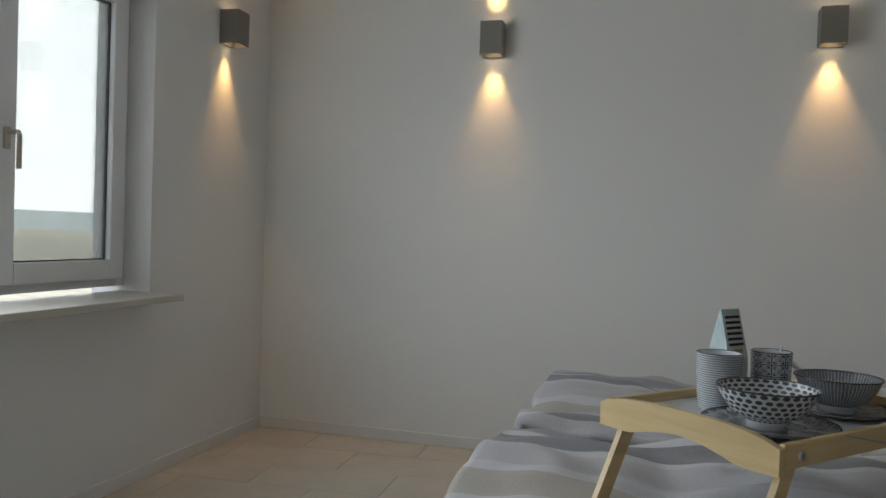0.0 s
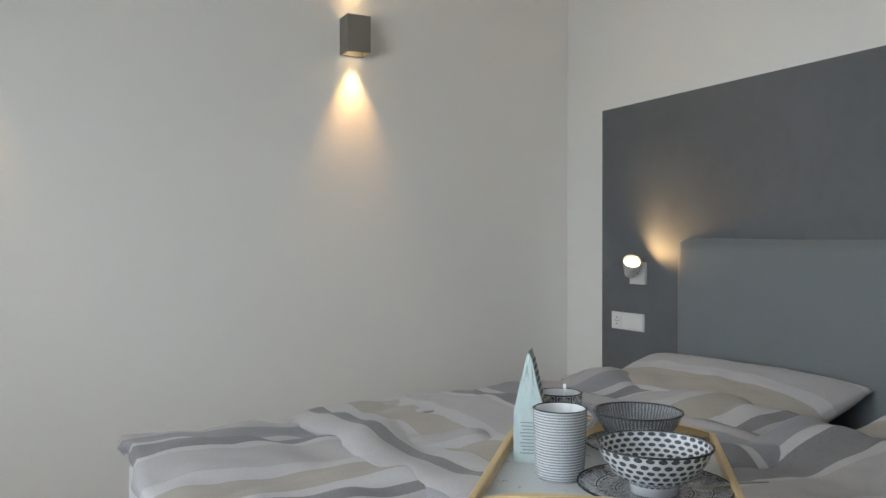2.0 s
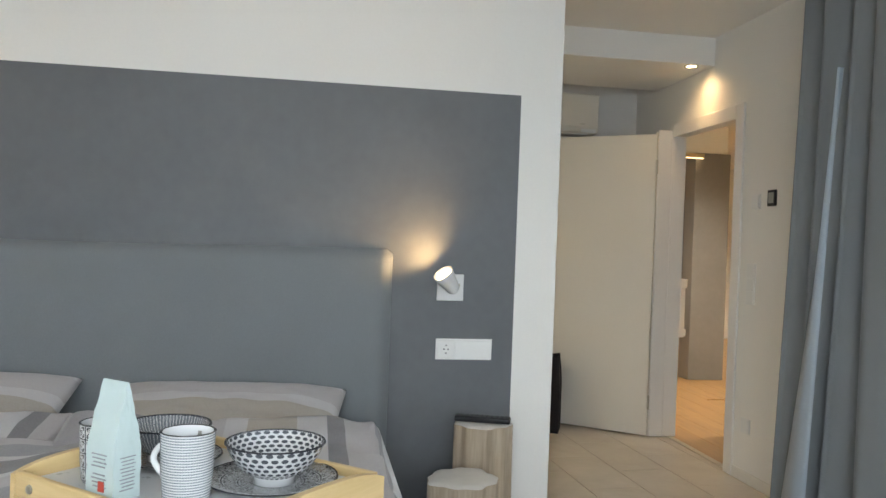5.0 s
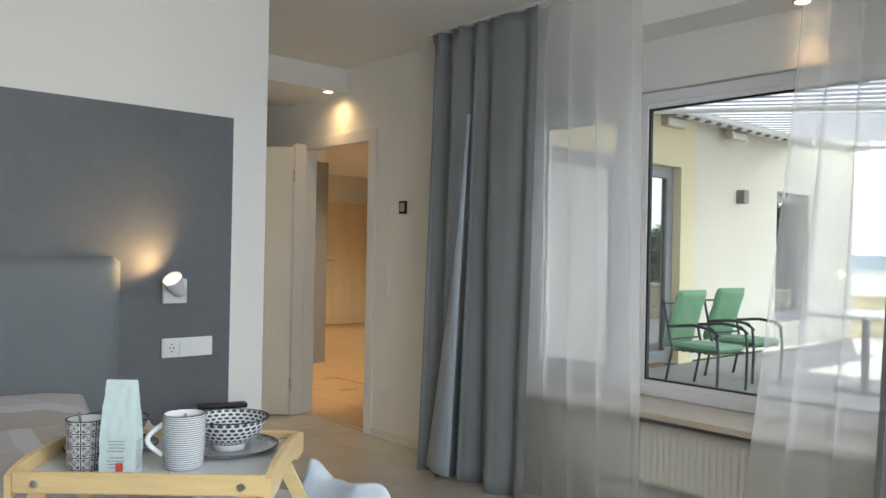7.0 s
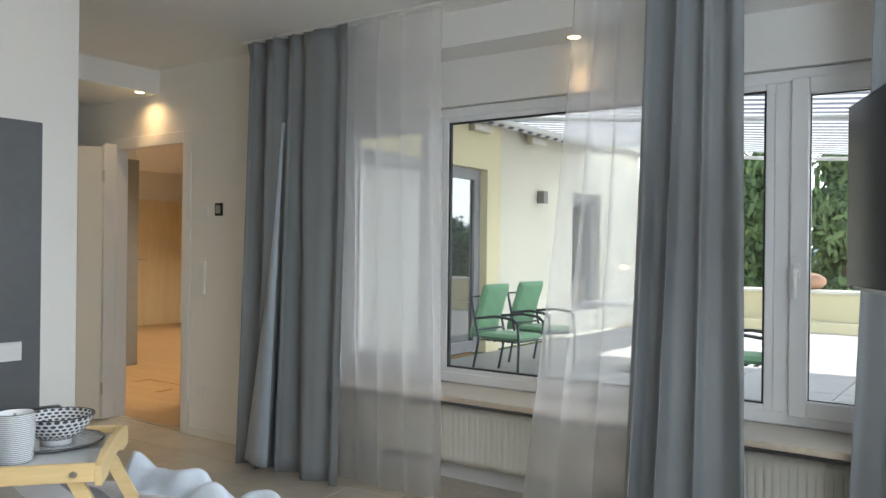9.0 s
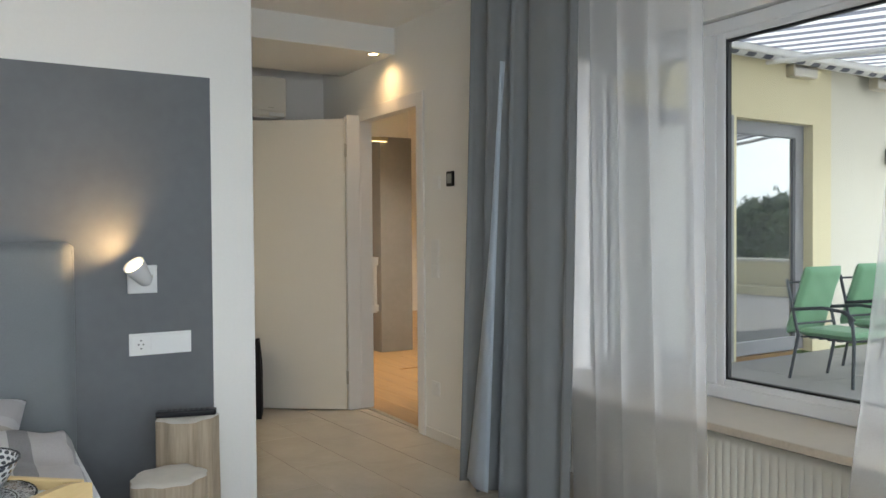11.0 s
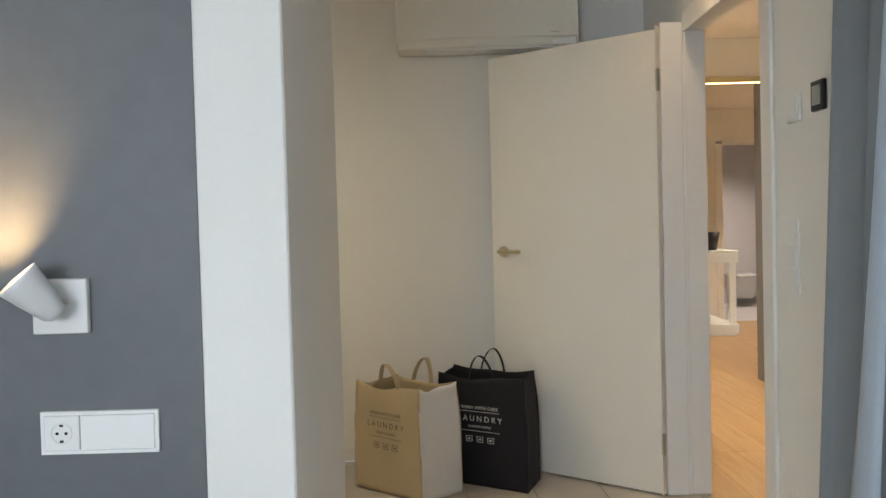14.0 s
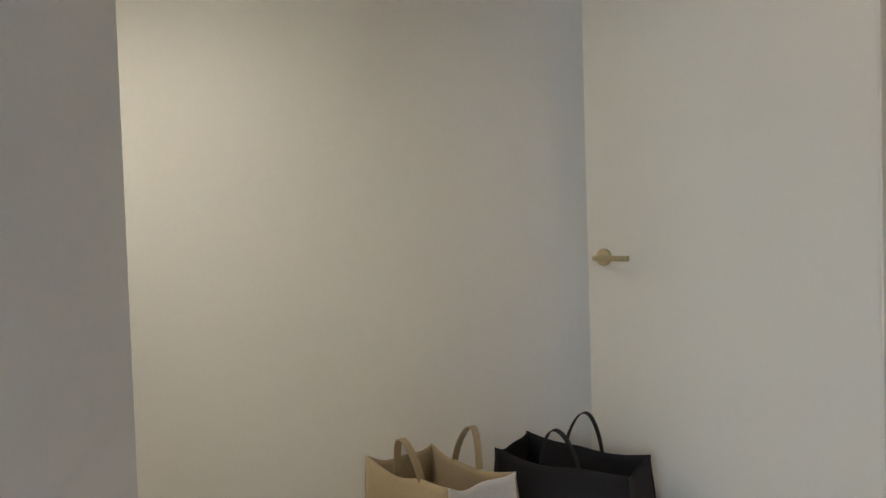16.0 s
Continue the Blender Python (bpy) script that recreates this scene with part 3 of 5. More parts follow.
def ring_y(y0, y1, z0, z1, w, x0, x1, bevel=0.005):
    bm = bmesh.new()
    for r in ((x0, x1, y0, y0 + w, z0, z1), (x0, x1, y1 - w, y1, z0, z1), (x0, x1, y0 + w, y1 - w, z0, z0 + w), (x0, x1, y0 + w, y1 - w, z1 - w, z1)):
        add_box(bm, *r, bevel, 2)
    return bm


part("window_frame", ring_y(WW[0], WW[1], WW[2] + 0.02, WW[3], 0.05, GX - 0.05, GX + 0.015), M_PVC, side)
# only the last sash is in view; the others are added round the lamp
for y0, y1, hy in ((0.59, 1.24, None), (1.25, 1.90, None), (1.91, 2.575, None), (2.585, 3.262, 2.62)):
    sash = part("sash", ring_y(y0, y1, WW[2] + 0.055, WW[3] - 0.04, 0.082, GX - 0.03, GX + 0.04), M_PVC, side, "white opening sash")
    part("gasket", ring_y(y0 + 0.078, y1 - 0.078, WW[2] + 0.133, WW[3] - 0.118, 0.009, GX + 0.003, GX + 0.014, 0), M_GASKET, sash)
    pane("pane", y0 + 0.08, y1 - 0.08, WW[2] + 0.135, WW[3] - 0.12, sash, "y", GX + 0.008)
    if hy:
        h = part("window_handle", box(GX + 0.04, GX + 0.052, hy - 0.015, hy + 0.015, 1.36, 1.44, 0.005, 2), M_STEEL, sash, "grey metal window handle")
        part("grip", tube([(GX + 0.05, hy, 1.42), (GX + 0.095, hy, 1.42), (GX + 0.10, hy, 1.41), (GX + 0.10, hy, 1.29)], 0.009, 10), M_STEEL, h)
setting("window_sill_2", box(GX, -3.055, WW[0] - 0.02, WW[1] - 0.004, WW[2] - 0.03, WW[2] - 0.002, 0.004, 2), M_SILL, "pale stone sill projecting under the side window", "window sill")


# ---- lamps ----
def cube_lamp(x, y, facing, group="cube wall lamps"):
    """Up and down lighter; facing: degrees about z of the wall's normal from -y."""
    m = pose(x, y, 2.012, 0, 0, facing)
    root = thing("wall_lamp", "square anthracite wall lamp lighting up and down", "wall lamp", m, group)
    bm = bmesh.new()
    for r in ((-0.055, 0.055, -0.100, -0.096, 0, 0.165), (-0.055, 0.055, -0.012, 0, 0, 0.165), (-0.055, -0.051, -0.096, -0.012, 0, 0.165), (0.051, 0.055, -0.096, -0.012, 0, 0.165)):
        add_box(bm, *r)
    add_box(bm, -0.051, 0.051, -0.096, -0.012, 0.03, 0.135)
    part("housing", bm, M_CUBE, root)
    for z, s in ((0.028, -1), (0.137, 1)):
        lens = part("lens", lathe([(0, -0.004), (0.030, -0.004), (0.030, 0.004), (0, 0.004)], 24), M_BULB, root, "glowing warm lens")
        lens.matrix_basis = pose(0, -0.052, z - 0.002 * s)
        a = m @ Vector((0, -0.046, z - 0.020 if s < 0 else z + 0.020))
        t = m @ Vector((0, -0.015, z + s))
        spot(a, t, CUBE_W, 60, 1.0, (1.0, 0.58, 0.22))
    return root



cube_lamp(-1.958, YN, 0)
cube_lamp(-0.397, YN, 0)
cube_lamp(XW, 3.85, 90)


def reading_lamp(y, z, toward):
    """A swivel spot on a square plate on the bed wall; toward: +1 leans to +y, -1 to -y."""
    root = thing("reading_lamp", "white swivel reading lamp on a square wall plate, lit", "wall lamp", pose(XE - 0.004, y, z), "reading lamps")
    part("plate", box(-0.016, 0, -0.052, 0.052, -0.052, 0.052, 0.003, 2), M_LAMPWHITE, root)
    part("arm", tube([(-0.012, 0, 0.0), (-0.045, 0.0, 0.005), (-0.06, 0.004 * toward, 0.012)], 0.007, 10), M_STEEL, root)
    part("screw", tube([(-0.05, -0.03 * toward, 0.012), (-0.05, 0.02 * toward, 0.012)], 0.005, 8), M_STEEL, root)
    axis = Vector((-0.36, 0.58 * toward, 0.74)).normalized()
    turn = axis.to_track_quat("Z", "Y").to_matrix().to_4x4()
    head = part("shade", lathe([(0.0, -0.030), (0.015, -0.028), (0.024, -0.019), (0.028, -0.002), (0.034, 0.028), (0.039, 0.056), (0.0405, 0.068), (0.0385, 0.068), (0.036, 0.055), (0.030, 0.030), (0.0, 0.026)], 32), M_LAMPWHITE, root, "white bell-shaped lamp head", True)
    head.matrix_basis = Matrix.Translation((-0.058, 0.004 * toward, 0.008)) @ turn
    bulb = part("bulb", lathe([(0, 0.046), (0.032, 0.046), (0.032, 0.050), (0.028, 0.0535), (0, 0.055)], 24), M_BULB, head, "glowing lamp face")
    at = Matrix.Translation((XE - 0.004, y, z)) @ head.matrix_basis @ Vector((0, 0, 0.074))
    spot(at, at + Vector((-0.02, 0.62 * toward, 0.76)), READ_W, 150, 1.0, (1.0, 0.64, 0.29), 0.03)
    return root


reading_lamp(1.205, 1.045, 1)
reading_lamp(3.735, 1.025, -1)


def ceiling_spot(x, y, z, tx, ty, watts, degrees=72, color=(1.0, 0.64, 0.30), spill=0.0):
    root = thing("ceiling_spot", "small round recessed spotlight, lit", "ceiling light", pose(x, y, z), "ceiling spots")
    part("ring", lathe([(0.030, -0.001), (0.036, -0.004), (0.041, -0.004), (0.043, 0.0), (0.030, 0.0)], 28), M_STEEL, root)
    part("lens", lathe([(0, -0.003), (0.030, -0.003), (0.030, -0.001), (0, -0.001)], 24), M_BULB, root, "glowing lens")
    spot((x, y, z - 0.012), (tx, ty, z - 1.0), watts, degrees, 0.9, color)
    if spill:
        spot((x, y, z - 0.012), (tx, ty, z - 1.0), spill, 150, 1.0, color)


ceiling_spot(2.20, -0.455, 2.335, 2.20, -0.50, SPOT_W, 66, spill=2.8)
ceiling_spot(2.32, 1.90, 2.335, 2.32, 1.90, 16.5, 165, (1.0, 0.86, 0.62))
ceiling_spot(-0.97, -0.75, NZ, -0.97, -0.79, SPOT_W)


# ---- electrical plates ----
def socket_plate(y, z, name="socket_panel"):
    root = thing("wall_socket", "white three-gang plate with one socket and a blank cover", "wall socket", pose(XE - 0.004, y, z), "bedside sockets")
    part("cover_frame", frame_y(-0.1115, 0.1115, -0.0405, 0.0405, 0.007), M_PLASTIC, root)
    part("blank_cover", box(-0.0095, -0.002, -0.104, 0.036, -0.033, 0.033, 0.0015, 2), M_PLASTIC, root)
    s = part("socket", box(-0.0095, -0.002, 0.038, 0.104, -0.033, 0.033, 0.0015, 2), M_PLASTIC, root)
    cup = part("socket_well", lathe([(0.020, 0.0), (0.0205, 0.002), (0.019, 0.0025), (0.0185, 0.0005), (0, 0.0005)], 28), M_PLASTIC, s)
    cup.matrix_basis = pose(-0.0098, 0.071, 0, 0, -90)
    for a in (-0.0085, 0.0085):
        hole = part("pin_hole", lathe([(0, 0), (0.003, 0), (0.003, 0.0016), (0, 0.0016)], 12), M_BLACK, s)
        hole.matrix_basis = pose(-0.0099, 0.071 + a, 0, 0, -90)
    for a in (-0.015, 0.015):
        part("earth_clip", box(-0.0125, -0.0098, 0.068, 0.074, a - 0.002, a + 0.002), M_BLACK, s)
    return root


def frame_y(y0, y1, z0, z1, w):
    bm = bmesh.new()
    for r in ((-0.008, 0, y0, y0 + w, z0, z1), (-0.008, 0, y1 - w, y1, z0, z1), (-0.008, 0, y0 + w, y1 - w, z0, z0 + w), (-0.008, 0, y0 + w, y1 - w, z1 - w, z1), (-0.003, 0, y0 + w, y1 - w, z0 + w, z1 - w)):
        add_box(bm, *r)
    return bm


socket_plate(1.142, 0.803)
socket_plate(3.811, 0.795)


def switch_plate(x, z, gangs, label):
    root = thing("light_switch", label, "switch", pose(x, YS, z), "switches by the doorway")
    h = 0.0405 + 0.0355 * (gangs - 1)
    part("cover_frame", box(-0.0405, 0.0405, 0, 0.008, -h, h, 0.002, 2), M_PLASTIC, root)
    for k in range(gangs):
        c = -h + 0.0405 + 0.071 * k
        part("rocker", box(-0.0315, 0.0315, 0.008, 0.012, c - 0.0315, c + 0.0315, 0.002, 2), M_PLASTIC, root)
    return root


switch_plate(1.66, 1.06, 3, "white three-gang light switch beside the doorway")
switch_plate(1.64, 1.50, 1, "white single light switch on the wall")
switch_plate(1.66, 0.30, 1, "white socket plate low on the wall")
th = thing("thermostat", "small dark-framed room thermostat on the wall", "thermostat", pose(1.485, YS, 1.512))
part("case", box(-0.035, 0.035, 0, 0.014, -0.042, 0.042, 0.004, 2), M_BLACK, th)
part("display", box(-0.024, 0.024, 0.014, 0.0155, -0.026, 0.028, 0.001, 1), plain("grey_display", (0.32, 0.32, 0.30), 0.3, bump=0), th, "grey display")


# ---- curtains ----
def curtain(x0t, x1t, x0b, x1b, y_top, y_bot, folds, depth, seed, z1=2.485, thick=0.0025, z0=0.015, nu=170, nv=34):
    rnd = random.Random(seed)
    ph = [rnd.uniform(0, 6.28) for _ in range(6)]

    def fn(u, v):
        k = 1 - v
        e = k ** 1.4
        x0, x1 = x0t + (x0b - x0t) * e, x1t + (x1b - x1t) * e
        w = u + 0.040 * math.sin(7 * u + ph[0] + 0.5 * v) + 0.022 * math.sin(15 * u + ph[1] + 1.8 * v)
        a = 2 * math.pi * folds * w
        fold = math.sin(a) + 0.30 * math.sin(2 * a + ph[2]) + 0.25 * math.sin(0.5 * a + ph[3])
        amp = depth * (0.55 + 0.45 * k) * (0.75 + 0.25 * math.sin(5 * u + ph[4]))
        top = max(0.0, (v - 0.955) / 0.045)
        fold = fold * (1 - 0.5 * top) + top * 0.7 * math.sin(2 * a + ph[5])
        x = x0 + (x1 - x0) * u + 0.35 * amp * math.cos(a)
        return (x, y_top + (y_bot - y_top) * e + amp * fold, z0 + (z1 - z0) * v + 0.004 * math.sin(7 * u + ph[1]) * (1 - v))

    return sheet(nu, nv, fn, thick)


def grey_curtain(x0t, x1t, x0b, x1b, y_bot, folds, seed, depth=0.05):
    root = thing("curtain", "heavy grey floor-length curtain gathered in folds", "curtain", None, "grey curtains")
    part("drape", curtain(x0t, x1t, x0b, x1b, -0.40, y_bot, folds, depth, seed), M_CURTAIN, root, smooth=True)
    return root


c1 = grey_curtain(0.19, 1.03, 0.14, 0.97, -0.30, 4.5, 3, 0.062)
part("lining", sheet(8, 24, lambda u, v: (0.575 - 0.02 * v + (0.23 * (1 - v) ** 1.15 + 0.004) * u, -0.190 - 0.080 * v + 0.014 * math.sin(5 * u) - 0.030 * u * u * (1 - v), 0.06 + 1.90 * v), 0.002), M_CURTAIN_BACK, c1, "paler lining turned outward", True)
grey_curtain(-1.88, -1.47, -1.93, -1.38, -0.34, 3.5, 7, 0.062)
grey_curtain(-3.20, -2.33, -3.20, -2.25, -0.36, 5, 11)


def voile(x0t, x1t, x0b, x1b, y_bot, folds, seed, depth):
    """A thin sheet whose flat pleats lap over one another."""
    rnd = random.Random(seed)
    ph = [rnd.uniform(0, 6.28) for _ in range(5)]

    def fn(u, v):
        k = 1 - v
        e = k ** 1.3
        x0, x1 = x0t + (x0b - x0t) * e, x1t + (x1b - x1t) * e
        lap = (2.0 + 0.7 * math.sin(5 * u + ph[0])) * (1 - 0.45 * max(0.0, (v - 0.90) / 0.10)) * (0.90 + 0.22 * math.sin(2.2 * v + ph[1] + 3 * u))
        w = u + 0.022 * math.sin(7 * u + ph[2] + 0.7 * v)
        a = 2 * math.pi * folds * w
        x = x0 + (x1 - x0) * min(1.0, max(0.0, w)) + (x1 - x0) * lap * math.sin(a) / (2 * math.pi * folds) * min(1.0, 6 * u, 6 * (1 - u))
        y = -0.455 + (y_bot + 0.455) * e + depth * math.cos(a) * (0.6 + 0.4 * k) + 0.010 * math.sin(3 * v + 9 * u + ph[3]) * k
        return (x, y, 0.012 + 2.478 * v)

    return sheet(240, 30, fn)


def sheer(x0t, x1t, x0b, x1b, y_bot, folds, seed, depth):
    root = thing("sheer_curtain", "white translucent voile curtain hanging to the floor", "curtain", None, "sheer curtains")
    part("voile", voile(x0t, x1t, x0b, x1b, y_bot, folds, seed, depth), M_SHEER, root, smooth=True)
    return root


sheer(-0.39, 0.38, -0.43, 0.34, -0.45, 4.5, 21, 0.030)
sheer(-1.50, -1.11, -1.50, -0.86, -0.42, 3.5, 25, 0.028)
setting("curtain_rail", box(XW + 0.02, 1.05, -0.475, -0.385, 2.488, 2.499, 0.002, 1), M_FRAME, "white curtain track on the ceiling", "curtain rail")


# ---- radiator ----
def radiator(x0, x1):
    root = thing("radiator", "cream ribbed panel radiator under the window sill", "radiator", pose(x0, -0.80, 0.0))
    w = x1 - x0

    def fn(u, v):
        ridge = 0.5 + 0.5 * math.cos(2 * math.pi * u * round(w / 0.034))
        edge = min(1.0, min(v, 1 - v) / 0.09)
        return (w * u, 0.085 + 0.0045 * edge * ridge, 0.13 + 0.30 * v)

    part("panel", sheet(int(w / 0.034) * 6, 10, fn, 0.02), M_RADIATOR, root, smooth=True)
    part("top_grille", box(0.0, w, 0.0, 0.09, 0.43, 0.442, 0.003, 1), M_GREYPVC, root, "grey slotted top grille")
    part("back_panel", box(0.0, w, 0.0, 0.02, 0.13, 0.43, 0.003, 1), M_RADIATOR, root)
    for x in (0.08, w - 0.08):
        part("foot", box(x - 0.015, x + 0.015, 0.02, 0.07, 0.0, 0.14, 0.003, 1), M_RADIATOR, root)
    return root


radiator(-1.38, 0.60)
radiator(-2.75, -1.47)


# ---- bed ----
BX0, BX1, BY0, BY1, BZ = -1.44, 0.74, 1.47, 3.42, 0.575
bed = thing("bed", "double box-spring bed upholstered in grey with an unmade top", "bed", pose(0, 0, 0))
part("base", box(BX0, BX1 - 0.03, BY0, BY1, 0.05, 0.34, 0.03, 3), M_BASE, bed, "pale grey fabric box base")
for y0, y1 in ((BY0, 2.443), (2.447, BY1)):
    part("mattress", box(BX0, BX1 - 0.03, y0, y1, 0.342, BZ - 0.03, 0.045, 3), M_SHEET, bed, "white sheeted mattress")
for x in (BX0 + 0.1, BX1 - 0.2):
    for y in (BY0 + 0.1, BY1 - 0.1):
        part("leg", lathe([(0, 0), (0.022, 0), (0.026, 0.055), (0, 0.055)], 16), M_BLACK, bed).matrix_basis = pose(x, y, 0)


def headboard():
    def fn(u, v):
        y = 1.435 + 2.02 * u
        e = min(u, 1 - u) * 2.02
        r = 0.05
        lift = 0.0
        if e < r:
            lift = r - math.sqrt(max(0, r * r - (r - e) ** 2))
        t = v * 1.13
        z = 0.06 + t
        puff = 0.012 * math.sin(math.pi * min(1, e / 0.25) / 2) * math.sin(math.pi * min(1, (1.13 - t) / 0.25 + 1e-4) / 2)
        over = max(0.0, t - (1.13 - r)) / r
        back = 0.05 * (1 - math.sqrt(max(0, 1 - over * over)))
        sag = 0.006 * math.sin(6.3 * u + 1)
        return (0.742 + lift + back - puff, y, z - 0.0 - back * 0.2 + sag * v)
    return sheet(80, 40, fn, 0.0)


hb = thing("headboard", "tall grey upholstered headboard standing against the wall", "headboard")
part("cover", headboard(), M_UPHOLSTERY, hb, smooth=True)
part("core", box(0.775, XE - 0.006, 1.437, 3.453, 0.06, 1.165, 0.012, 3), M_UPHOLSTERY, hb)


def n2(x, y, s):
    return noise.noise(Vector((x * s, y * s, 3.7)))


def duvet_bm(x0, x1, y0, y1, seed, puff=0.05, drop_foot=0.20, drop_side=0.20, side=-1, nu=90, nv=90):
    """A quilt lying on the bed that hangs over the foot and one side."""
    def fn(u, v):
        s, t = x0 - drop_foot + (x1 - x0 + drop_foot) * u, v
        if side < 0:
            q = y0 - drop_side + (y1 - y0 + drop_side) * v
        else:
            q = y0 + (y1 - y0 + drop_side) * v
        x, y, z = s, q, BZ + 0.018
        e = min(u, 1 - u, v, 1 - v)
        z += puff * (1 - math.exp(-e * 14)) + 0.042 * n2(s + seed, q, 3.0) + 0.018 * n2(s, q + seed, 8.5) + 0.034 * abs(n2(s * 0.6 + seed, q * 1.6, 4.1)) + 0.05 * math.exp(-((s - x1) / 0.22) ** 2)
        if s < x0:
            d = x0 - s
            x, z = x0 - 0.05 * (1 - math.exp(-d * 18)) - 0.03 * n2(q, seed, 6), z - max(0.0, d - 0.02)
        edge = (y0 - q) if side < 0 else (q - y1)
        if edge > 0:
            y = (y0 - 0.06 * (1 - math.exp(-edge * 16))) if side < 0 else (y1 + 0.05 * (1 - math.exp(-edge * 16)))
            y += side * 0.02 * abs(n2(s, seed, 7))
            z -= max(0.0, edge - 0.02)
        return (x, y, z)
    return sheet(nu, nv, fn, 0.03)


near = thing("duvet", "crumpled striped duvet in grey, beige and white on the bed", "duvet", None, "duvets")
part("cover", duvet_bm(BX0, 0.24, BY0 + 0.09, 2.42, 1.3, 0.035, 0.16, 0.26, -1), M_DUVET_A, near, smooth=True)
# turned edge at the foot corner; its blue is daylight given as colour
part("turned_edge", sheet(50, 16, lambda u, v: (-1.52 + 0.80 * u, 1.36 + 0.20 * v - 0.05 * n2(u * 3, 1, 2), BZ + 0.02 + 0.10 * math.sin(math.pi * min(1.0, v * 1.2)) * (0.7 + 0.6 * n2(u * 2, v, 3.0)) + 0.03 * n2(u * 4, v * 2, 2.5) - 0.10 * (1 - v) ** 3), 0.012), M_COOL_EDGE, near, "turned duvet edge coloured like cool daylight", True)
far = thing("duvet", "crumpled striped duvet turned back on the far half of the bed", "duvet", None, "duvets")
part("cover", duvet_bm(BX0, 0.36, 2.46, BY1 - 0.02, 5.1, 0.012, 0.04, 0.05, 1), M_DUVET_A, far, smooth=True)


def flap():
    """The head half of the quilt folded back over itself, with a soft rolled fold."""
    x0, x1, y0, y1 = -0.905, 0.22, 2.25, 3.50

    def fn(u, v):
        x = x0 + (x1 - x0) * u - 0.05 * v * (1 - u) + 0.02 * n2(v * 3, 2, 1.5) * (1 - u)
        y = y0 + (y1 - y0) * v + 0.02 * n2(u * 3, 5, 2.0)
        rise = 1 - math.exp(-u * 40)
        z = BZ + 0.015 + 0.042 * rise + 0.036 * n2(x + 4, y, 3.0) + 0.018 * n2(x * 0.7, y + 9, 8.0) - 0.05 * max(0.0, u - 0.85) / 0.15
        z += 0.02 * abs(n2(x * 2.2 + 7, y * 0.8, 3.0))
        e = max(0.0, 0.06 - min(v, 1 - v)) / 0.06
        z -= 0.05 * e * e
        if y > BY1:
            z -= (y - BY1) * 0.8
        return (x, y, z)
    return sheet(80, 60, fn, 0.04)


part("turned_half", flap(), M_DUVET_B, far, "striped half folded back over the bed", True)


def pillow(x, y, z, turn, tilt, w=0.80, h=0.52, t=0.17, seed=0.0):
    def half(sign):
        def fn(u, v):
            a, b = u * 2 - 1, v * 2 - 1
            fx = (1 - abs(a) ** 2.6) * (1 - abs(b) ** 2.6)
            pinch = 1 - 0.06 * (1 - abs(a)) * abs(b) - 0.0
            pinch2 = 1 - 0.06 * (1 - abs(b)) * abs(a)
            zz = sign * t / 2 * max(0.0, fx) ** 0.48 + 0.012 * n2(a * 2 + seed, b * 2, 2.2) * max(0, fx)
            return (h / 2 * b * pinch, w / 2 * a * pinch2, zz)
        return fn
    bm = sheet(48, 36, half(1))
    low = sheet(48, 36, half(-1))
    me = bpy.data.meshes.new("tmp")
    low.to_mesh(me)
    low.free()
    bm.from_mesh(me)
    bpy.data.meshes.remove(me)
    bmesh.ops.remove_doubles(bm, verts=bm.verts, dist=0.0005)
    root = thing("pillow", "plump striped pillow leaning on the headboard", "pillow", pose(x, y, z, 0, tilt, turn), "pillows")
    part("cover", bm, M_PILLOW, root, smooth=True)
    return root


pillow(0.45, 2.99, 0.612, 4, -17, w=0.96, t=0.17, seed=1.0)
pillow(0.46, 2.025, 0.600, -4, -14, w=0.82, t=0.15, seed=4.0)


# ---- log stools ----
def log_stool(x, y, h, r, seed, label):
    rnd = random.Random(seed)
    lobes = [(rnd.uniform(0.02, 0.06), k, rnd.uniform(0, 6.28)) for k in (2, 3, 5, 9)]

    def fn(u, v):
        a = 2 * math.pi * u
        k = 1 + sum(w * math.sin(n * a + p) for w, n, p in lobes) + 0.02 * noise.noise(Vector((math.cos(a) * 3, math.sin(a) * 3, v * 3 + seed)))
        k *= 1 + 0.05 * (1 - v) ** 3
        return (r * k * math.cos(a), r * k * math.sin(a), h * v)

    root = thing("log_stool", label, "log stool", pose(x, y, 0, 0, 0, seed * 40), "log side tables")
    part("log", sheet(64, 14, fn), M_BARK, root, smooth=True)

    def top(u, v):
        p = Vector(fn(u, 1.0)) * (1 - v)
        return (p.x, p.y, h + 0.008 * min(1.0, v * 8) + 0.002 * n2(p.x, p.y, 20))
    part("cut_face", sheet(64, 8, top), M_LOGTOP, root, "whitewashed cut face", True)
    return root


log_stool(0.53, 1.115, 0.575, 0.102, 1, "tall bleached tree-trunk stool used as a bedside table")
log_stool(0.26, 1.235, 0.455, 0.115, 2, "low whitewashed tree-trunk stool beside the bed")
log_stool(0.50, 3.72, 0.56, 0.12, 3, "bleached tree-trunk stool on the far side of the bed")
rc = thing("remote_control", "black remote control lying on the log stool", "remote control", pose(0.51, 1.12, 0.592, 0, 0, 72))
part("body", box(-0.10, 0.10, -0.024, 0.024, -0.008, 0.012, 0.006, 3), M_BLACK, rc)
for i in range(8):
    for j in range(3):
        part("button", box(-0.075 + 0.018 * i, -0.064 + 0.018 * i, -0.016 + 0.012 * j, -0.008 + 0.012 * j, 0.0118, 0.0128, 0.0003, 1), M_DARK, rc)


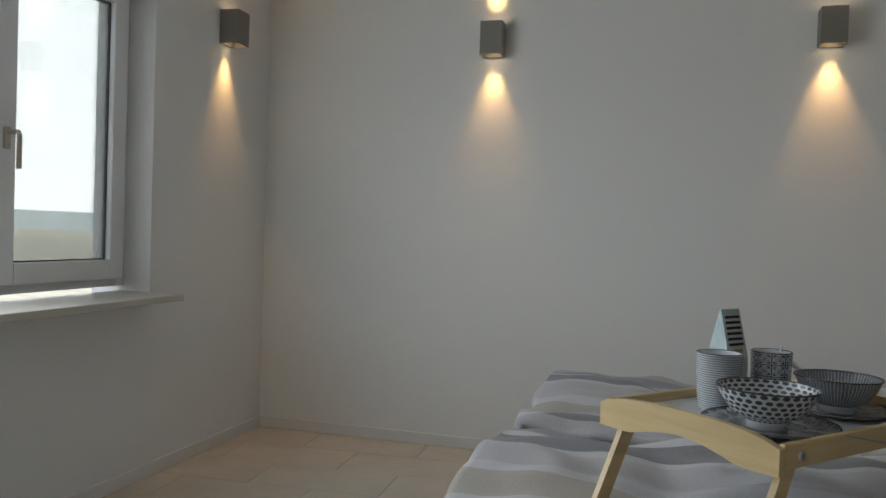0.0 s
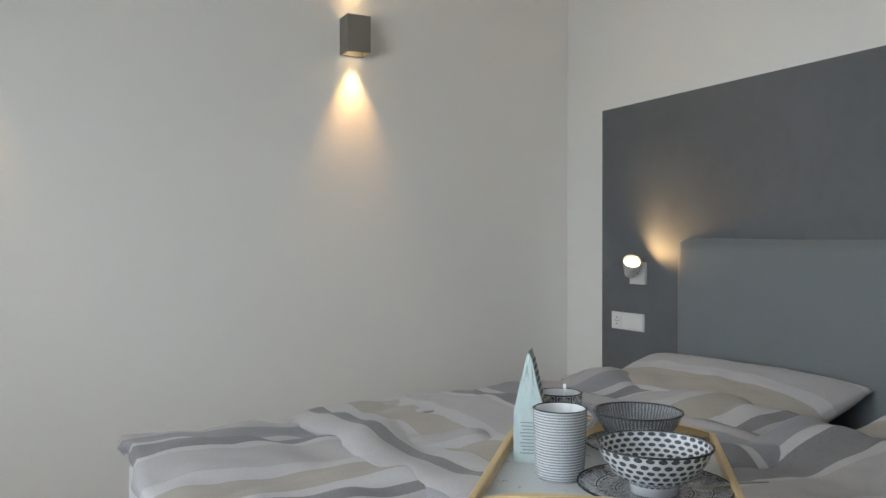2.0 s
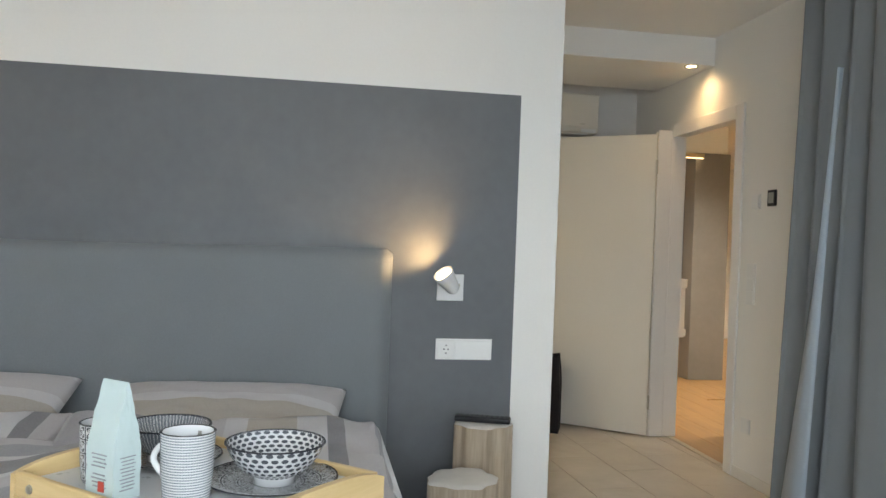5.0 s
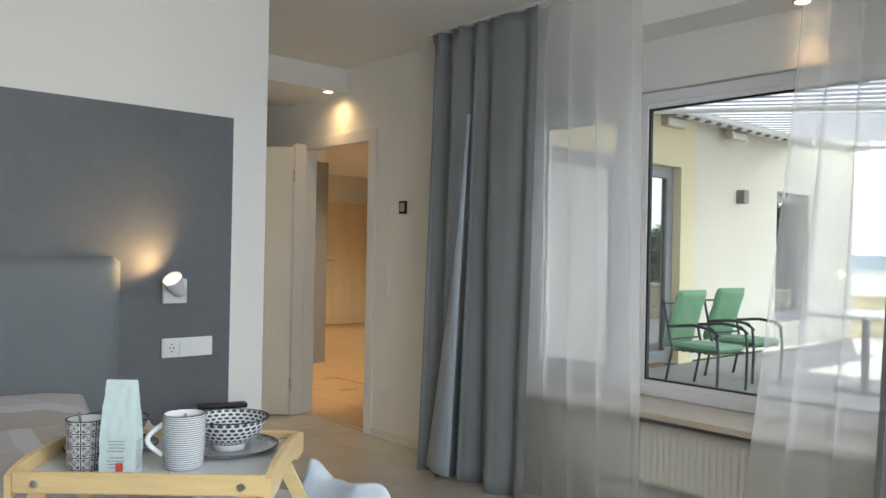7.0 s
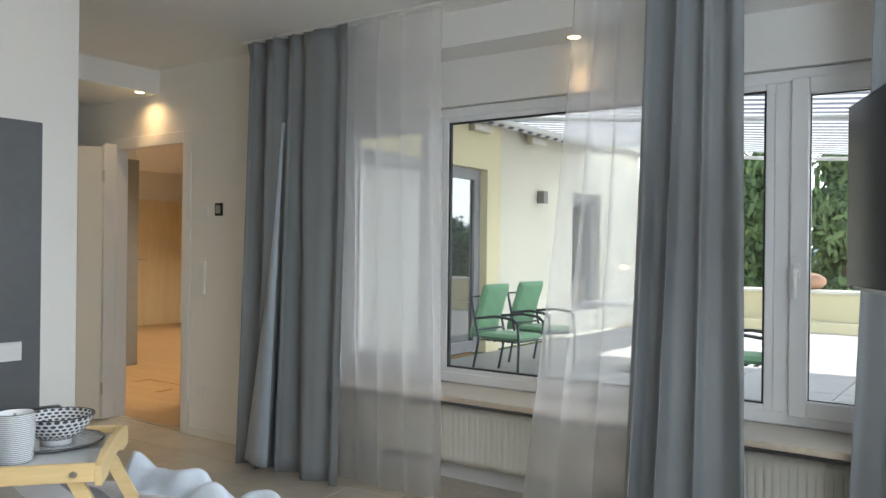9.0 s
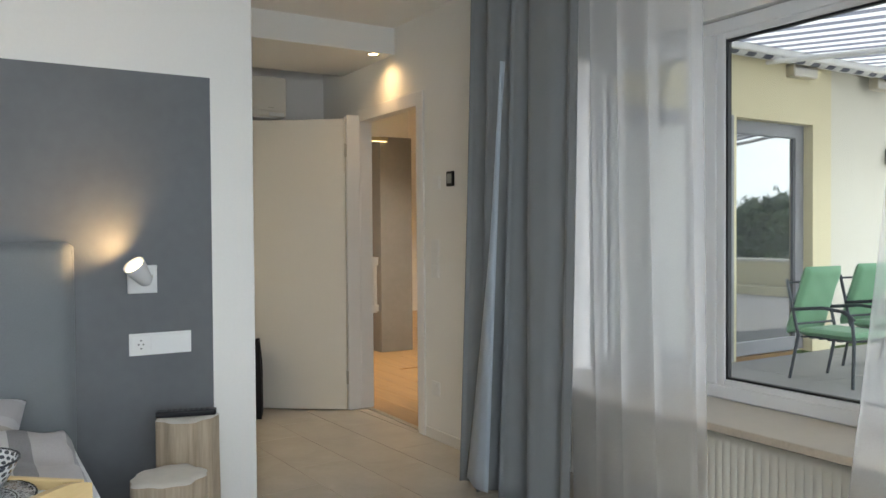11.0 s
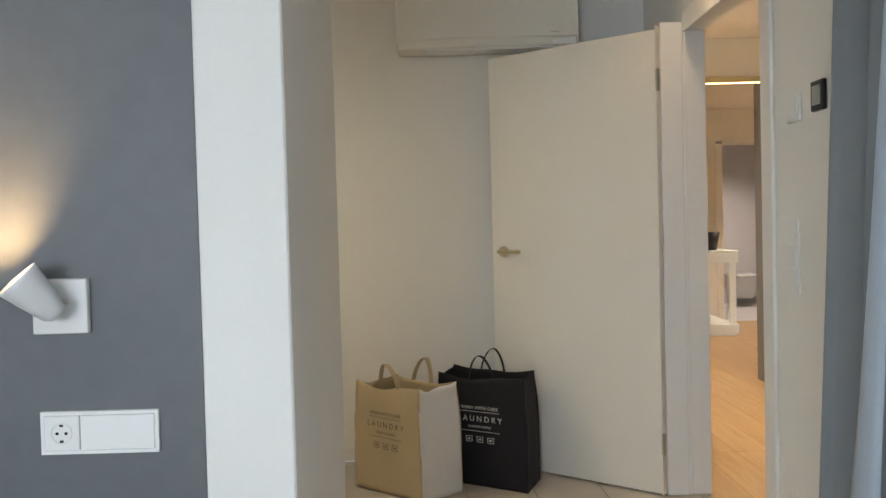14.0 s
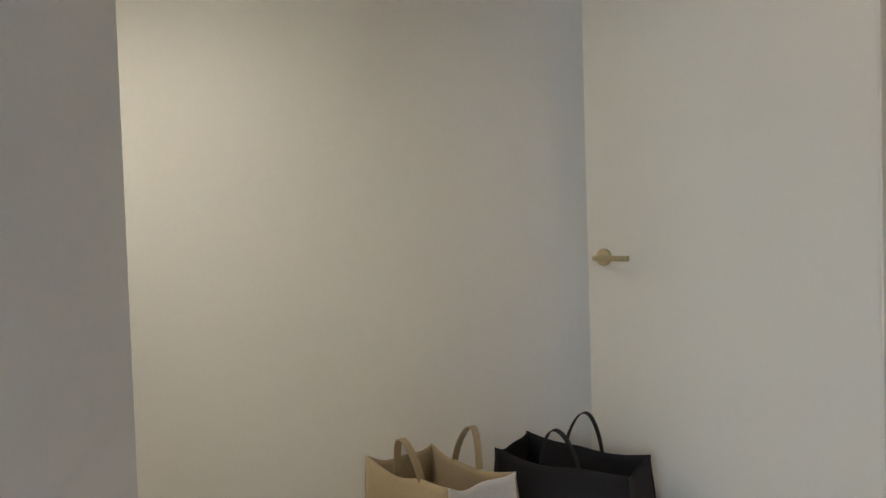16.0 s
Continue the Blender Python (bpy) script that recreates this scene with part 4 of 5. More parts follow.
# ---- breakfast tray ----
TU, TC, TZ = Vector((0.758, -0.652, 0)), Vector((-0.873, 1.908, 0)), 0.797
TRAY = Matrix.Translation(TC) @ Matrix.Rotation(math.atan2(TU.y, TU.x), 4, "Z")   # x: along an end board, y: from one end to the other


def tray_end(y0, y1):
    """An end board whose lower and upper edges swell into a grip."""
    bm = bmesh.new()
    n = 24
    cols = []
    for i in range(n + 1):
        u = i / n
        s = math.sin(math.pi * u)
        x, zt, zb = -0.185 + 0.37 * u, TZ + 0.026 + 0.006 * s - 0.014 * (1 - s) ** 3, TZ - 0.030 + 0.020 * max(0.0, math.sin(math.pi * (u - 0.2) / 0.6)) if 0.2 < u < 0.8 else TZ - 0.030
        cols.append([bm.verts.new((x, y, z)) for y in (y0, y1) for z in (zb, zt)])
    for a, b in zip(cols, cols[1:]):
        for i, j in ((0, 1), (1, 3), (3, 2), (2, 0)):
            bm.faces.new((a[i], a[j], b[j], b[i]))
    bm.faces.new((cols[0][0], cols[0][1], cols[0][3], cols[0][2]))
    bm.faces.new((cols[-1][0], cols[-1][1], cols[-1][3], cols[-1][2]))
    return bm


tray = thing("bed_tray", "pine breakfast bed tray with folding legs and a white top", "tray", TRAY)
part("board", box(-0.175, 0.175, -0.232, 0.232, TZ - 0.012, TZ, 0.001, 1), M_TRAYTOP, tray, "white laminated tray surface")
for y0, y1 in ((-0.245, -0.232), (0.232, 0.245)):
    part("end_board", tray_end(y0, y1), M_TRAYWOOD, tray, "pine end board with a curved grip")
for x0, x1 in ((-0.185, -0.173), (0.173, 0.185)):
    part("side_rail", box(x0, x1, -0.232, 0.232, TZ - 0.022, TZ + 0.018, 0.003, 2), M_TRAYWOOD_Y, tray)
for x in (-0.162, 0.162):
    for y, lean in ((-0.195, -0.075), (0.195, 0.075)):
        m = Matrix.Translation((x, y, 0))
        leg = strap([(0, lean * -0.2, TZ - 0.004), (0, lean * 0.9, BZ + 0.055)], 0.012, 0.030, (1, 0, 0))
        part("leg", leg, M_TRAYWOOD_Y, tray).matrix_basis = m
    for y in (-0.19, 0.19):
        b = part("bolt", lathe([(0, 0), (0.008, 0), (0.007, 0.003), (0, 0.004)], 16), M_STEEL, tray, "steel bolt head")
        b.matrix_basis = pose(math.copysign(0.185, x), y, TZ - 0.004, 0, math.copysign(90, x))

I_DOTS, I_RINGS, I_HATCH, I_PETALS, I_PLATE = (china("china_" + k, k) for k in ("dots", "rings", "hatch", "petals", "plate"))


def bowl(x, y, z, r, h, material, label, inner=True):
    root = thing("bowl", label, "bowl", pose(x, y, z, 0, 0, 20), "bowls on the tray")
    prof = [(0.030, 0), (0.033, 0.0), (0.034, 0.012), (0.044, 0.018), (r * 0.70, h * 0.38), (r * 0.90, h * 0.72), (r, h)]
    part("outer_wall", lathe(prof, 56, 3, 6), material, root, smooth=True)
    part("inner_wall", lathe([(r - 0.003, h), (r * 0.88, h * 0.72), (r * 0.66, h * 0.40), (0.030, 0.022), (0.0, 0.019)], 56, 0, 2), material if inner else M_CERAMIC, root, smooth=True)
    part("rim", lathe([(r - 0.0035, h - 0.001), (r - 0.002, h + 0.0015), (r + 0.0005, h + 0.0015), (r + 0.0012, h - 0.001)], 56), M_RIM, root, "dark glazed rim", True)
    part("foot", lathe([(0.029, 0.001), (0.034, 0), (0.0350, 0.014), (0.046, 0.019)], 40), M_CERAMIC, root, "white foot ring", True)
    return root


def plate(x, y, z, r, label):
    root = thing("plate", label, "plate", pose(x, y, z), "plates on the tray")
    part("disc", lathe([(0.0, 0.004), (r * 0.55, 0.004), (r * 0.66, 0.006), (r, 0.014), (r + 0.001, 0.0125), (r * 0.66, 0.001), (r * 0.5, 0.0), (0, 0.0)], 64, 0, 3), I_PLATE, root, smooth=True)
    part("rim", lathe([(r - 0.0015, 0.0145), (r + 0.001, 0.0150), (r + 0.002, 0.0130)], 64), M_RIM, root, "dark glazed rim", True)
    return root


def mug(x, y, z, r, h, material, turn, label):
    root = thing("mug", label, "mug", pose(x, y, z, 0, 0, turn), "mugs on the tray")
    part("wall", lathe([(0.0, 0.0), (r * 0.80, 0.0), (r * 0.88, 0.006), (r * 0.95, h * 0.4), (r, h)], 48, 2, 4), material, root, smooth=True)
    part("inside", lathe([(r - 0.003, h), (r * 0.9, h * 0.5), (r * 0.80, 0.012), (0, 0.010)], 48), M_CERAMIC, root, "white glazed inside", True)
    part("rim", lathe([(r - 0.0032, h), (r - 0.0015, h + 0.0012), (r + 0.0008, h)], 48), M_RIM, root, "dark glazed rim", True)
    pts = [(r * 0.96 + 0.030 * math.sin(math.pi * k / 10), 0, h * 0.24 + h * 0.56 * k / 10) for k in range(11)]
    part("handle", tube(pts, 0.0055, 10), M_CERAMIC, root, "white loop handle", True)
    return root


def spoon(x, y, z, turn, tilt, length=0.13):
    root = thing("spoon", "small steel teaspoon on the tray", "spoon", pose(x, y, z, 0, tilt, turn), "spoons on the tray")
    part("stem", strap([(0, 0, 0), (length * 0.5, 0, 0.002), (length, 0, 0.0)], 0.006, 0.0018, (0, 1, 0)), M_SPOON, root)
    part("scoop", sheet(10, 8, lambda u, v: (-0.036 + 0.04 * u, 0.012 * math.sin(math.pi * min(0.98, max(0.02, u))) * (2 * v - 1), -0.004 * math.sin(math.pi * u) * math.sin(math.pi * v)), 0.0012), M_SPOON, root, smooth=True)


plate(-0.886, 1.792, TZ, 0.110, "black and white patterned side plate under a bowl")
bowl(-0.891, 1.787, TZ + 0.005, 0.083, 0.068, I_DOTS, "white bowl printed with dark dots on a patterned plate")
plate(-0.742, 1.984, TZ, 0.094, "dark patterned side plate under a grey bowl")
bowl(-0.745, 1.987, TZ + 0.005, 0.077, 0.064, I_HATCH, "bowl with fine dark hatched stripes")
mug(-0.962, 1.919, TZ, 0.042, 0.108, I_RINGS, 56, "white mug with fine grey woven rings")
mug(-0.854, 2.069, TZ, 0.040, 0.098, I_PETALS, 345, "white mug printed with a black petal pattern")
spoon(-0.836, 1.732, TZ + 0.018, 5, 6)
spoon(-0.695, 1.940, TZ + 0.018, 20, 6)
spoon(-0.844, 2.074, TZ + 0.030, 30, -82, 0.080)
spoon(-0.945, 1.911, TZ + 0.030, -30, -80, 0.072)


def coffee_bag(x, y, turn):
    """An upright paper bag that tapers to a folded top."""
    root = thing("paper_bag", "mint-coloured paper bag with printed labels, folded at the top", "bag", pose(x, y, TZ, 0, 0, turn))
    w, d, h = 0.032, 0.025, 0.182

    def fn(u, v):
        a = 2 * math.pi * u
        c, s = math.cos(a), math.sin(a)
        k = max(abs(c), abs(s))
        px, py = c / k, s / k
        t = max(0.0, (v - 0.45) / 0.55)
        cr = 0.0015 * noise.noise(Vector((px * 2, py * 2, v * 9)))
        return (w * px * (1 - 0.10 * t) + cr, d * py * (1 - 0.94 * t ** 1.1) + cr, h * v)
    part("sack", sheet(64, 26, fn), M_BAGPAPER, root)
    part("base", box(-w, w, -d, d, 0.0, 0.003), M_BAGPAPER, root)
    tilt = math.degrees(math.atan2(d * 0.94, h * 0.55))
    lab = part("striped_label", box(-0.024, 0.024, -0.0006, 0.0006, -0.045, 0.045), M_WHITEINK, root, "white label with black bars")
    lab.matrix_basis = pose(0, d * 0.54 + 0.0010, 0.1285, tilt)
    for k in range(6):
        part("bar", box(-0.0235, 0.0235, 0.0004, 0.0012, 0.036 - 0.011 * k, 0.0415 - 0.011 * k), M_BLACK, lab)
    part("gold_seal", box(-0.017, 0.017, 0.0006, 0.0016, -0.043, -0.026), M_GOLD, lab, "gold seal")
    for k in range(9):
        part("text_line", box(-0.017 + 0.002 * (k % 3), 0.017 - 0.003 * (k % 2), -d - 0.0022, -d - 0.0008, 0.070 - 0.0062 * k, 0.0716 - 0.0062 * k), M_GREYPVC, root) if k != 4 else None
    for k in range(10):
        part("text_line", box(w + 0.0008, w + 0.0022, -0.014 + 0.002 * (k % 3), 0.014 - 0.003 * (k % 2), 0.066 - 0.0056 * k, 0.0674 - 0.0056 * k), M_GREYPVC, root)
    part("red_square", box(0.000, 0.013, -d - 0.0026, -d - 0.0008, 0.014, 0.030), M_RED, root, "red printed square")
    return root


coffee_bag(-0.940, 2.034, 231)


# ---- laundry bags ----
def tote(corner, right, back, h, body, side_mat, ink, label, sag):
    """An open canvas bag; corner: its front corner, right and back: the two edges that leave it."""
    c, r, b = Vector((*corner, 0)), Vector((*right, 0)), Vector((*back, 0))
    root = thing("laundry_bag", label, "bag", Matrix.Translation(c), "laundry bags")
    pts = [Vector((0, 0, 0)), r, r + b, b]
    ctr = (r + b) / 2

    def wall(p, q, seed):
        def fn(u, v):
            s = p.lerp(q, u)
            k = 1 - 0.05 * v + 0.02 * math.sin(math.pi * v)
            g = ctr + (s - ctr) * k
            out = (s - ctr)
            out.z = 0
            out = out.normalized() if out.length > 1e-6 else out
            wob = 0.012 * noise.noise(Vector((u * 2.2 + seed, v * 2.6, seed))) * (0.3 + v) - 0.02 * math.sin(math.pi * u) * v * v * sag
            z = h * v - (0.013 * math.sin(math.pi * u) + 0.006 * math.sin(2 * math.pi * u + seed) * math.sin(math.pi * u)) * v ** 6 * (1 + sag)
            return tuple(g + out * wob + Vector((0, 0, z)))
        return sheet(22, 22, fn, 0.003)

    names = ("front_panel", "side_panel", "back_panel", "side_panel")
    for k in range(4):
        part(names[k], wall(pts[k], pts[(k + 1) % 4], 0.7 * k), side_mat if k == 1 else body, root, smooth=True)
    part("bottom", sheet(2, 2, lambda u, v: tuple(r * u + b * v + Vector((0, 0, 0.004)))), body, root)
    for inset, lean in ((0.10, -1), (0.90, 1)):
        base = b * inset
        p0, p1 = base + r * 0.36, base + r * 0.64
        arc = []
        for k in range(13):
            t = k / 12
            p = p0.lerp(p1, t)
            p = p + b.normalized() * (0.02 * lean * math.sin(math.pi * t)) + Vector((0, 0, h * 0.955 + 0.11 * math.sin(math.pi * t) ** 0.7))
            arc.append(p)
        part("strap", strap(arc, 0.022, 0.003, b.normalized()), body, root)
    n = Vector((r.y, -r.x, 0)).normalized()
    if n.dot(b) > 0:
        n = -n
    frame_m = Matrix((r.normalized().to_4d(), Vector((0, 0, 1, 0)), n.to_4d(), Vector((0, 0, 0, 1)))).transposed()
    for i in range(3):
        frame_m[3][i] = 0.0
    mid = r * 0.5 + n * 0.012

    def at(z, dx=0.0):
        k = (1 - 0.05 * z / h)
        m = frame_m.copy()
        p = ctr + (mid - ctr) * k + r.normalized() * dx
        m.translation = Vector((p.x, p.y, z))
        return m
    words("print_line", "WASH WITH CARE", 0.022, ink, at(0.350), root, "printed words")
    words("print_line", "L A U N D R Y", 0.036, ink, at(0.296), root, "printed words")
    words("print_line", "DELICATE GOODS", 0.014, ink, at(0.268), root, "printed words")
    for z in (0.340, 0.252):
        part("printed_rule", box(-0.10, 0.10, -0.001, 0.001, -0.0004, 0.0006), ink, root).matrix_basis = at(z)
    for dx in (-0.055, 0.0, 0.055):
        part("printed_symbol", frame_sym(), ink, root).matrix_basis = at(0.215, dx)
    return root


def frame_sym():
    bm = bmesh.new()
    for r in ((-0.015, 0.015, -0.013, -0.011, -0.0004, 0.0008), (-0.018, 0.018, 0.011, 0.013, -0.0004, 0.0008), (-0.016, -0.0135, -0.011, 0.011, -0.0004, 0.0008), (0.0135, 0.016, -0.011, 0.011, -0.0004, 0.0008), (-0.006, 0.006, -0.004, 0.004, -0.0004, 0.0008)):
        add_box(bm, *r)
    return bm


# three panels tan, the side panel after the front white
tote((2.905, 0.888), (-0.270, -0.306), (0.150, -0.178), 0.490, M_TANBAG, M_WHITEBAG, M_INK, "tan canvas laundry bag with one white side standing on the tiles", 1.0)
tote((2.960, 0.510), (-0.240, -0.390), (0.205, -0.080), 0.505, M_BLACKBAG, M_BLACKBAG, M_WHITEINK, "black canvas laundry bag with white print leaning by the door", 0.5)


# ---- air conditioner ----
ac = thing("air_conditioner", "cream wall-mounted air conditioner above the door", "air conditioner", pose(XB, 0.22, 2.02))
part("body", box(-0.19, 0, -0.44, 0.44, 0.012, 0.295, 0.018, 3), M_DOOR, ac)
part("front_cover", box(-0.197, -0.188, -0.436, 0.436, 0.055, 0.290, 0.006, 2), M_DOOR, ac)
part("louvre", box(-0.185, -0.06, -0.37, 0.30, 0.004, 0.012, 0.003, 1), M_FRAME, ac)
part("outlet", box(-0.17, -0.06, -0.36, 0.29, 0.010, 0.013), M_DARK, ac, "dark air outlet")
part("control_panel", box(-0.194, -0.189, -0.42, -0.31, 0.020, 0.046, 0.002, 1), M_PLASTIC, ac)
part("display", box(-0.199, -0.1965, -0.34, -0.30, 0.075, 0.080), M_STEEL, ac)

# ---- television ----
tv_a, tv_b = Vector((-2.32, 0.14, 0)), Vector((-2.69, 1.05, 0))
tvd = (tv_b - tv_a).normalized()
tv = thing("television", "large flat black television on a swivel wall arm", "television", Matrix.Translation((tv_a + tv_b) / 2 + Vector((0, 0, 1.44))) @ Matrix.Rotation(math.atan2(tvd.y, tvd.x), 4, "Z"))
part("case", box(-0.49, 0.49, 0.004, 0.035, -0.275, 0.275, 0.006, 2), M_BLACK, tv)
part("screen", box(-0.482, 0.482, -0.002, 0.004, -0.262, 0.268, 0.001, 1), M_SCREEN, tv, "dark glossy screen")
part("lower_trim", box(-0.40, 0.10, -0.006, 0.004, -0.273, -0.264, 0.002, 1), M_STEEL, tv, "thin metallic trim")
part("rear_box", box(-0.28, 0.28, 0.035, 0.075, -0.20, 0.10, 0.01, 2), M_BLACK, tv)
part("mount_plate", box(-0.10, 0.10, 0.075, 0.09, -0.10, 0.10, 0.003, 1), M_BLACK, tv)
inv = tv.matrix_basis.inverted()
part("arm", tube([(0, 0.085, 0), inv @ Vector((-2.86, 0.62, 1.44)), inv @ Vector((XW + 0.02, 0.66, 1.44))], 0.018, 10), M_BLACK, tv)
wp = part("wall_plate", box(XW, XW + 0.02, 0.58, 0.74, 1.32, 1.56, 0.003, 1), M_BLACK, tv)
wp.matrix_basis = inv

# ---- hall things ----
hp = solid("hall_pillar", box(4.84, 5.05, -2.20, -1.84, 0, 2.18, 0.004, 1), M_GREY_HALL, "dark grey stucco pillar in the hall", "pillar")
rail = thing("brass_rail", "brass sliding rail lit along the hall beam", "rail", pose(4.82, -1.36, 2.15))
part("bar", box(-0.02, 0.02, -0.55, 0.55, -0.02, 0.02, 0.004, 2), M_BRASS, rail)
part("light_strip", box(-0.012, 0.012, -0.54, 0.54, -0.026, -0.021), M_BULB_SOFT, rail, "warm light strip")


def crate_shelf(x, y, z0, z1):
    """An open slatted crate on thin legs against the hall wall; x, y: its front corner nearest the doorway."""
    root = thing("crate_shelf", "white painted slatted crate shelf with a dark pot on it", "shelf", pose(x, y, 0))
    l, d = 0.46, 0.215
    for dx in (0.0, l - 0.04):
        for dy in (0.0, d - 0.035):
            part("post", box(dx, dx + 0.035, dy, dy + 0.035, z0 + 0.004, z1 - 0.004, 0.003, 1), M_FRAME, root)
    for z in (z0, z1 - 0.052):
        for dx in (-0.011, l - 0.004):
            part("end_slat", box(dx, dx + 0.010, -0.008, d, z, z + 0.052, 0.002, 1), M_FRAME, root)
        for dy in (-0.011, d + 0.001):
            part("side_slat", box(-0.001, l - 0.006, dy, dy + 0.010, z, z + 0.052, 0.002, 1), M_FRAME, root)
    for k in range(3):
        part("top_slat", box(-0.012, l + 0.004, -0.010 + 0.078 * k, 0.060 + 0.078 * k, z1 + 0.001, z1 + 0.012, 0.002, 1), M_FRAME, root)
        part("bottom_slat", box(-0.004, l, 0.003 + 0.073 * k, 0.066 + 0.073 * k, z0 - 0.010, z0 - 0.001, 0.002, 1), M_FRAME, root)
    for dx in (0.02, l - 0.03):
        part("leg", tube([(dx, d - 0.02, 0.0), (dx, d - 0.02, z0 - 0.010)], 0.010, 10), M_FRAME, root)
    return root


crate_shelf(3.36, -1.050, 0.585, 1.005)
solid("dark_pot", lathe([(0, 0), (0.040, 0), (0.058, 0.095), (0.054, 0.095), (0.036, 0.008), (0, 0.008)], 28), M_BLACK, "small black pot on the white crate shelf", "pot", pose(3.46, -0.945, 1.0175), smooth=True)
hd = thing("door_2", "pale wooden hall door, closed", "door", pose(HX - 0.012, -4.87, 0))
tagged(hd, kind="structure")
part("leaf", box(-0.03, 0.01, -0.43, 0.43, 0.005, 2.0, 0.003, 1), M_LIGHTDOOR, hd)
part("door_handle", tube([(-0.03, 0.36, 1.05), (-0.075, 0.36, 1.05), (-0.08, 0.35, 1.05), (-0.08, 0.24, 1.05)], 0.009, 10), M_STEEL, hd, "steel lever handle")
fr = boxes((-0.02, 0.011, -0.51, -0.435, 0, 2.08), (-0.02, 0.011, 0.435, 0.51, 0, 2.08), (-0.02, 0.011, -0.435, 0.435, 2.005, 2.08))
part("door_casing", fr, M_FRAME, hd)
setting("bath_door_frame", boxes((HX - 0.02, HX + 0.16, -4.05, -3.98, 0, 2.05), (HX - 0.02, HX + 0.16, -2.82, -2.75, 0, 2.05), (HX - 0.02, HX + 0.16, -3.98, -2.82, 2.05, 2.12)), M_FRAME, "white bathroom door casing", "door frame")
wc = thing("toilet", "white wall-hung toilet in the bathroom", "toilet", pose(HX + 1.9, -3.70, 0))
part("bowl", sheet(32, 14, lambda u, v: (-0.27 + (0.25 - 0.13 * (1 - v)) * math.cos(2 * math.pi * u) * 1.05, (0.18 - 0.07 * (1 - v) ** 2) * math.sin(2 * math.pi * u), 0.10 + 0.30 * v), 0.02), M_CERAMIC, wc, smooth=True)
part("seat", box(-0.54, -0.03, -0.185, 0.185, 0.40, 0.435, 0.015, 3), M_CERAMIC, wc, "white seat lid")
ceiling_spot(4.0, -1.5, 2.45, 4.0, -1.5, HALL_W, 120, (1.0, 0.84, 0.64))
ceiling_spot(6.5, -2.6, 2.45, 6.5, -2.6, HALL_W, 120, (1.0, 0.84, 0.64))
ceiling_spot(6.6, -4.5, 2.45, 6.6, -4.5, HALL_W, 120, (1.0, 0.84, 0.64))
ceiling_spot(3.2, -2.2, 2.45, 3.2, -2.2, HALL_W, 120, (1.0, 0.84, 0.64))
ceiling_spot(HX + 0.9, -3.3, 2.45, HX + 0.9, -3.3, 0.8 * HALL_W, 120, (1.0, 0.84, 0.64))

# ---- terrace ----
setting("ground", box(-400, 400, -420, 420, -3.4, -3.2), M_GROUND, "dry grassy ground far below", "ground")
terrace = setting("terrace", boxes((-9, 2.5, -11.4, -1.0, -0.25, -0.012), (-9, XW - 0.3, -1.0, 3.0, -0.25, -0.012)), M_GROUT, "terrace of pale stone slabs", "terrace")
setting("house_base", box(XW - 0.3, 10.5, -5.6, 4.5, -3.2, -0.16), M_RENDER_WHITE, "rendered base of the house", "wall")
setting("terrace_base", box(-9, 2.5, -11.4, -5.6, -3.2, -0.26), M_RENDER_WHITE, "rendered base under the terrace", "wall")
wing = thing("house_wing", "pale yellow rendered house wing beside the terrace", "house", pose(2.5, 0, 0))
part("wall", boxes((0, 0.14, -4.30, -1.46, 0, 2.95), (0, 0.3, -5.75, -5.45, 0, 2.95), (0, 0.3, -5.45, -4.30, 2.25, 2.95)), M_RENDER_YELLOW, wing)
part("set_back_wall", boxes((0.10, 0.4, -8.0, -5.75, 0, 2.95), (0.10, 0.4, -10.6, -9.0, 0, 2.95), (0.10, 0.4, -9.0, -8.0, 0, 0.35), (0.10, 0.4, -9.0, -8.0, 2.15, 2.95)), M_RENDER_WHITE, wing)
part("far_wall", boxes((0.4, 6, -10.6, -10.4, 0, 2.95)), M_RENDER_WHITE, wing)
part("fascia", box(-0.10, 0.45, -10.7, -1.46, 2.95, 3.15, 0.01, 1), M_RENDER_WHITE, wing, "white roof fascia")


def glazed(parent, y0, y1, z0, z1, x, glass=None):
    w = part("window", ring_y(y0, y1, z0, z1, 0.13, x, x + 0.09), M_GREYPVC, parent, "grey framed glass door")
    g = part("pane", box(x + 0.03, x + 0.036, y0 + 0.13, y1 - 0.13, z0 + 0.13, z1 - 0.13), glass or M_DARKGLASS, w, "reflecting dark glass")


def dark_glass():
    n = Net("reflecting_glass")
    n.bsdf.inputs["Specular IOR Level"].default_value = 1.0
    n.bsdf.inputs["Coat Weight"].default_value = 1.0
    n.bsdf.inputs["Coat IOR"].default_value = 2.2
    return n.surface((0.05, 0.055, 0.06), 0.03)


M_DARKGLASS = dark_glass()
# pane colour lightened so that the voile before it looks brighter
M_DULLGLASS = plain("pale_opaque_pane", (0.55, 0.54, 0.51), 0.35, var=0.2, grain=3, bump=0.0, patch=0.8)
glazed(wing, -5.45, -4.30, 0.02, 2.25, 0.10)
glazed(wing, -9.0, -8.0, 0.35, 2.15, 0.20)
glazed(wing, -4.18, -2.60, 0.02, 2.25, -0.07, M_DULLGLASS)
ol = thing("outdoor_lamp", "square dark outdoor wall lamp on the yellow wall", "wall lamp", pose(2.6, -6.95, 2.0))
part("housing", box(-0.11, 0, -0.06, 0.06, -0.08, 0.09, 0.004, 1), M_CUBE, ol)
part("wall_bracket", box(-0.01, 0.002, -0.04, 0.04, -0.06, 0.06), M_STEEL, ol)

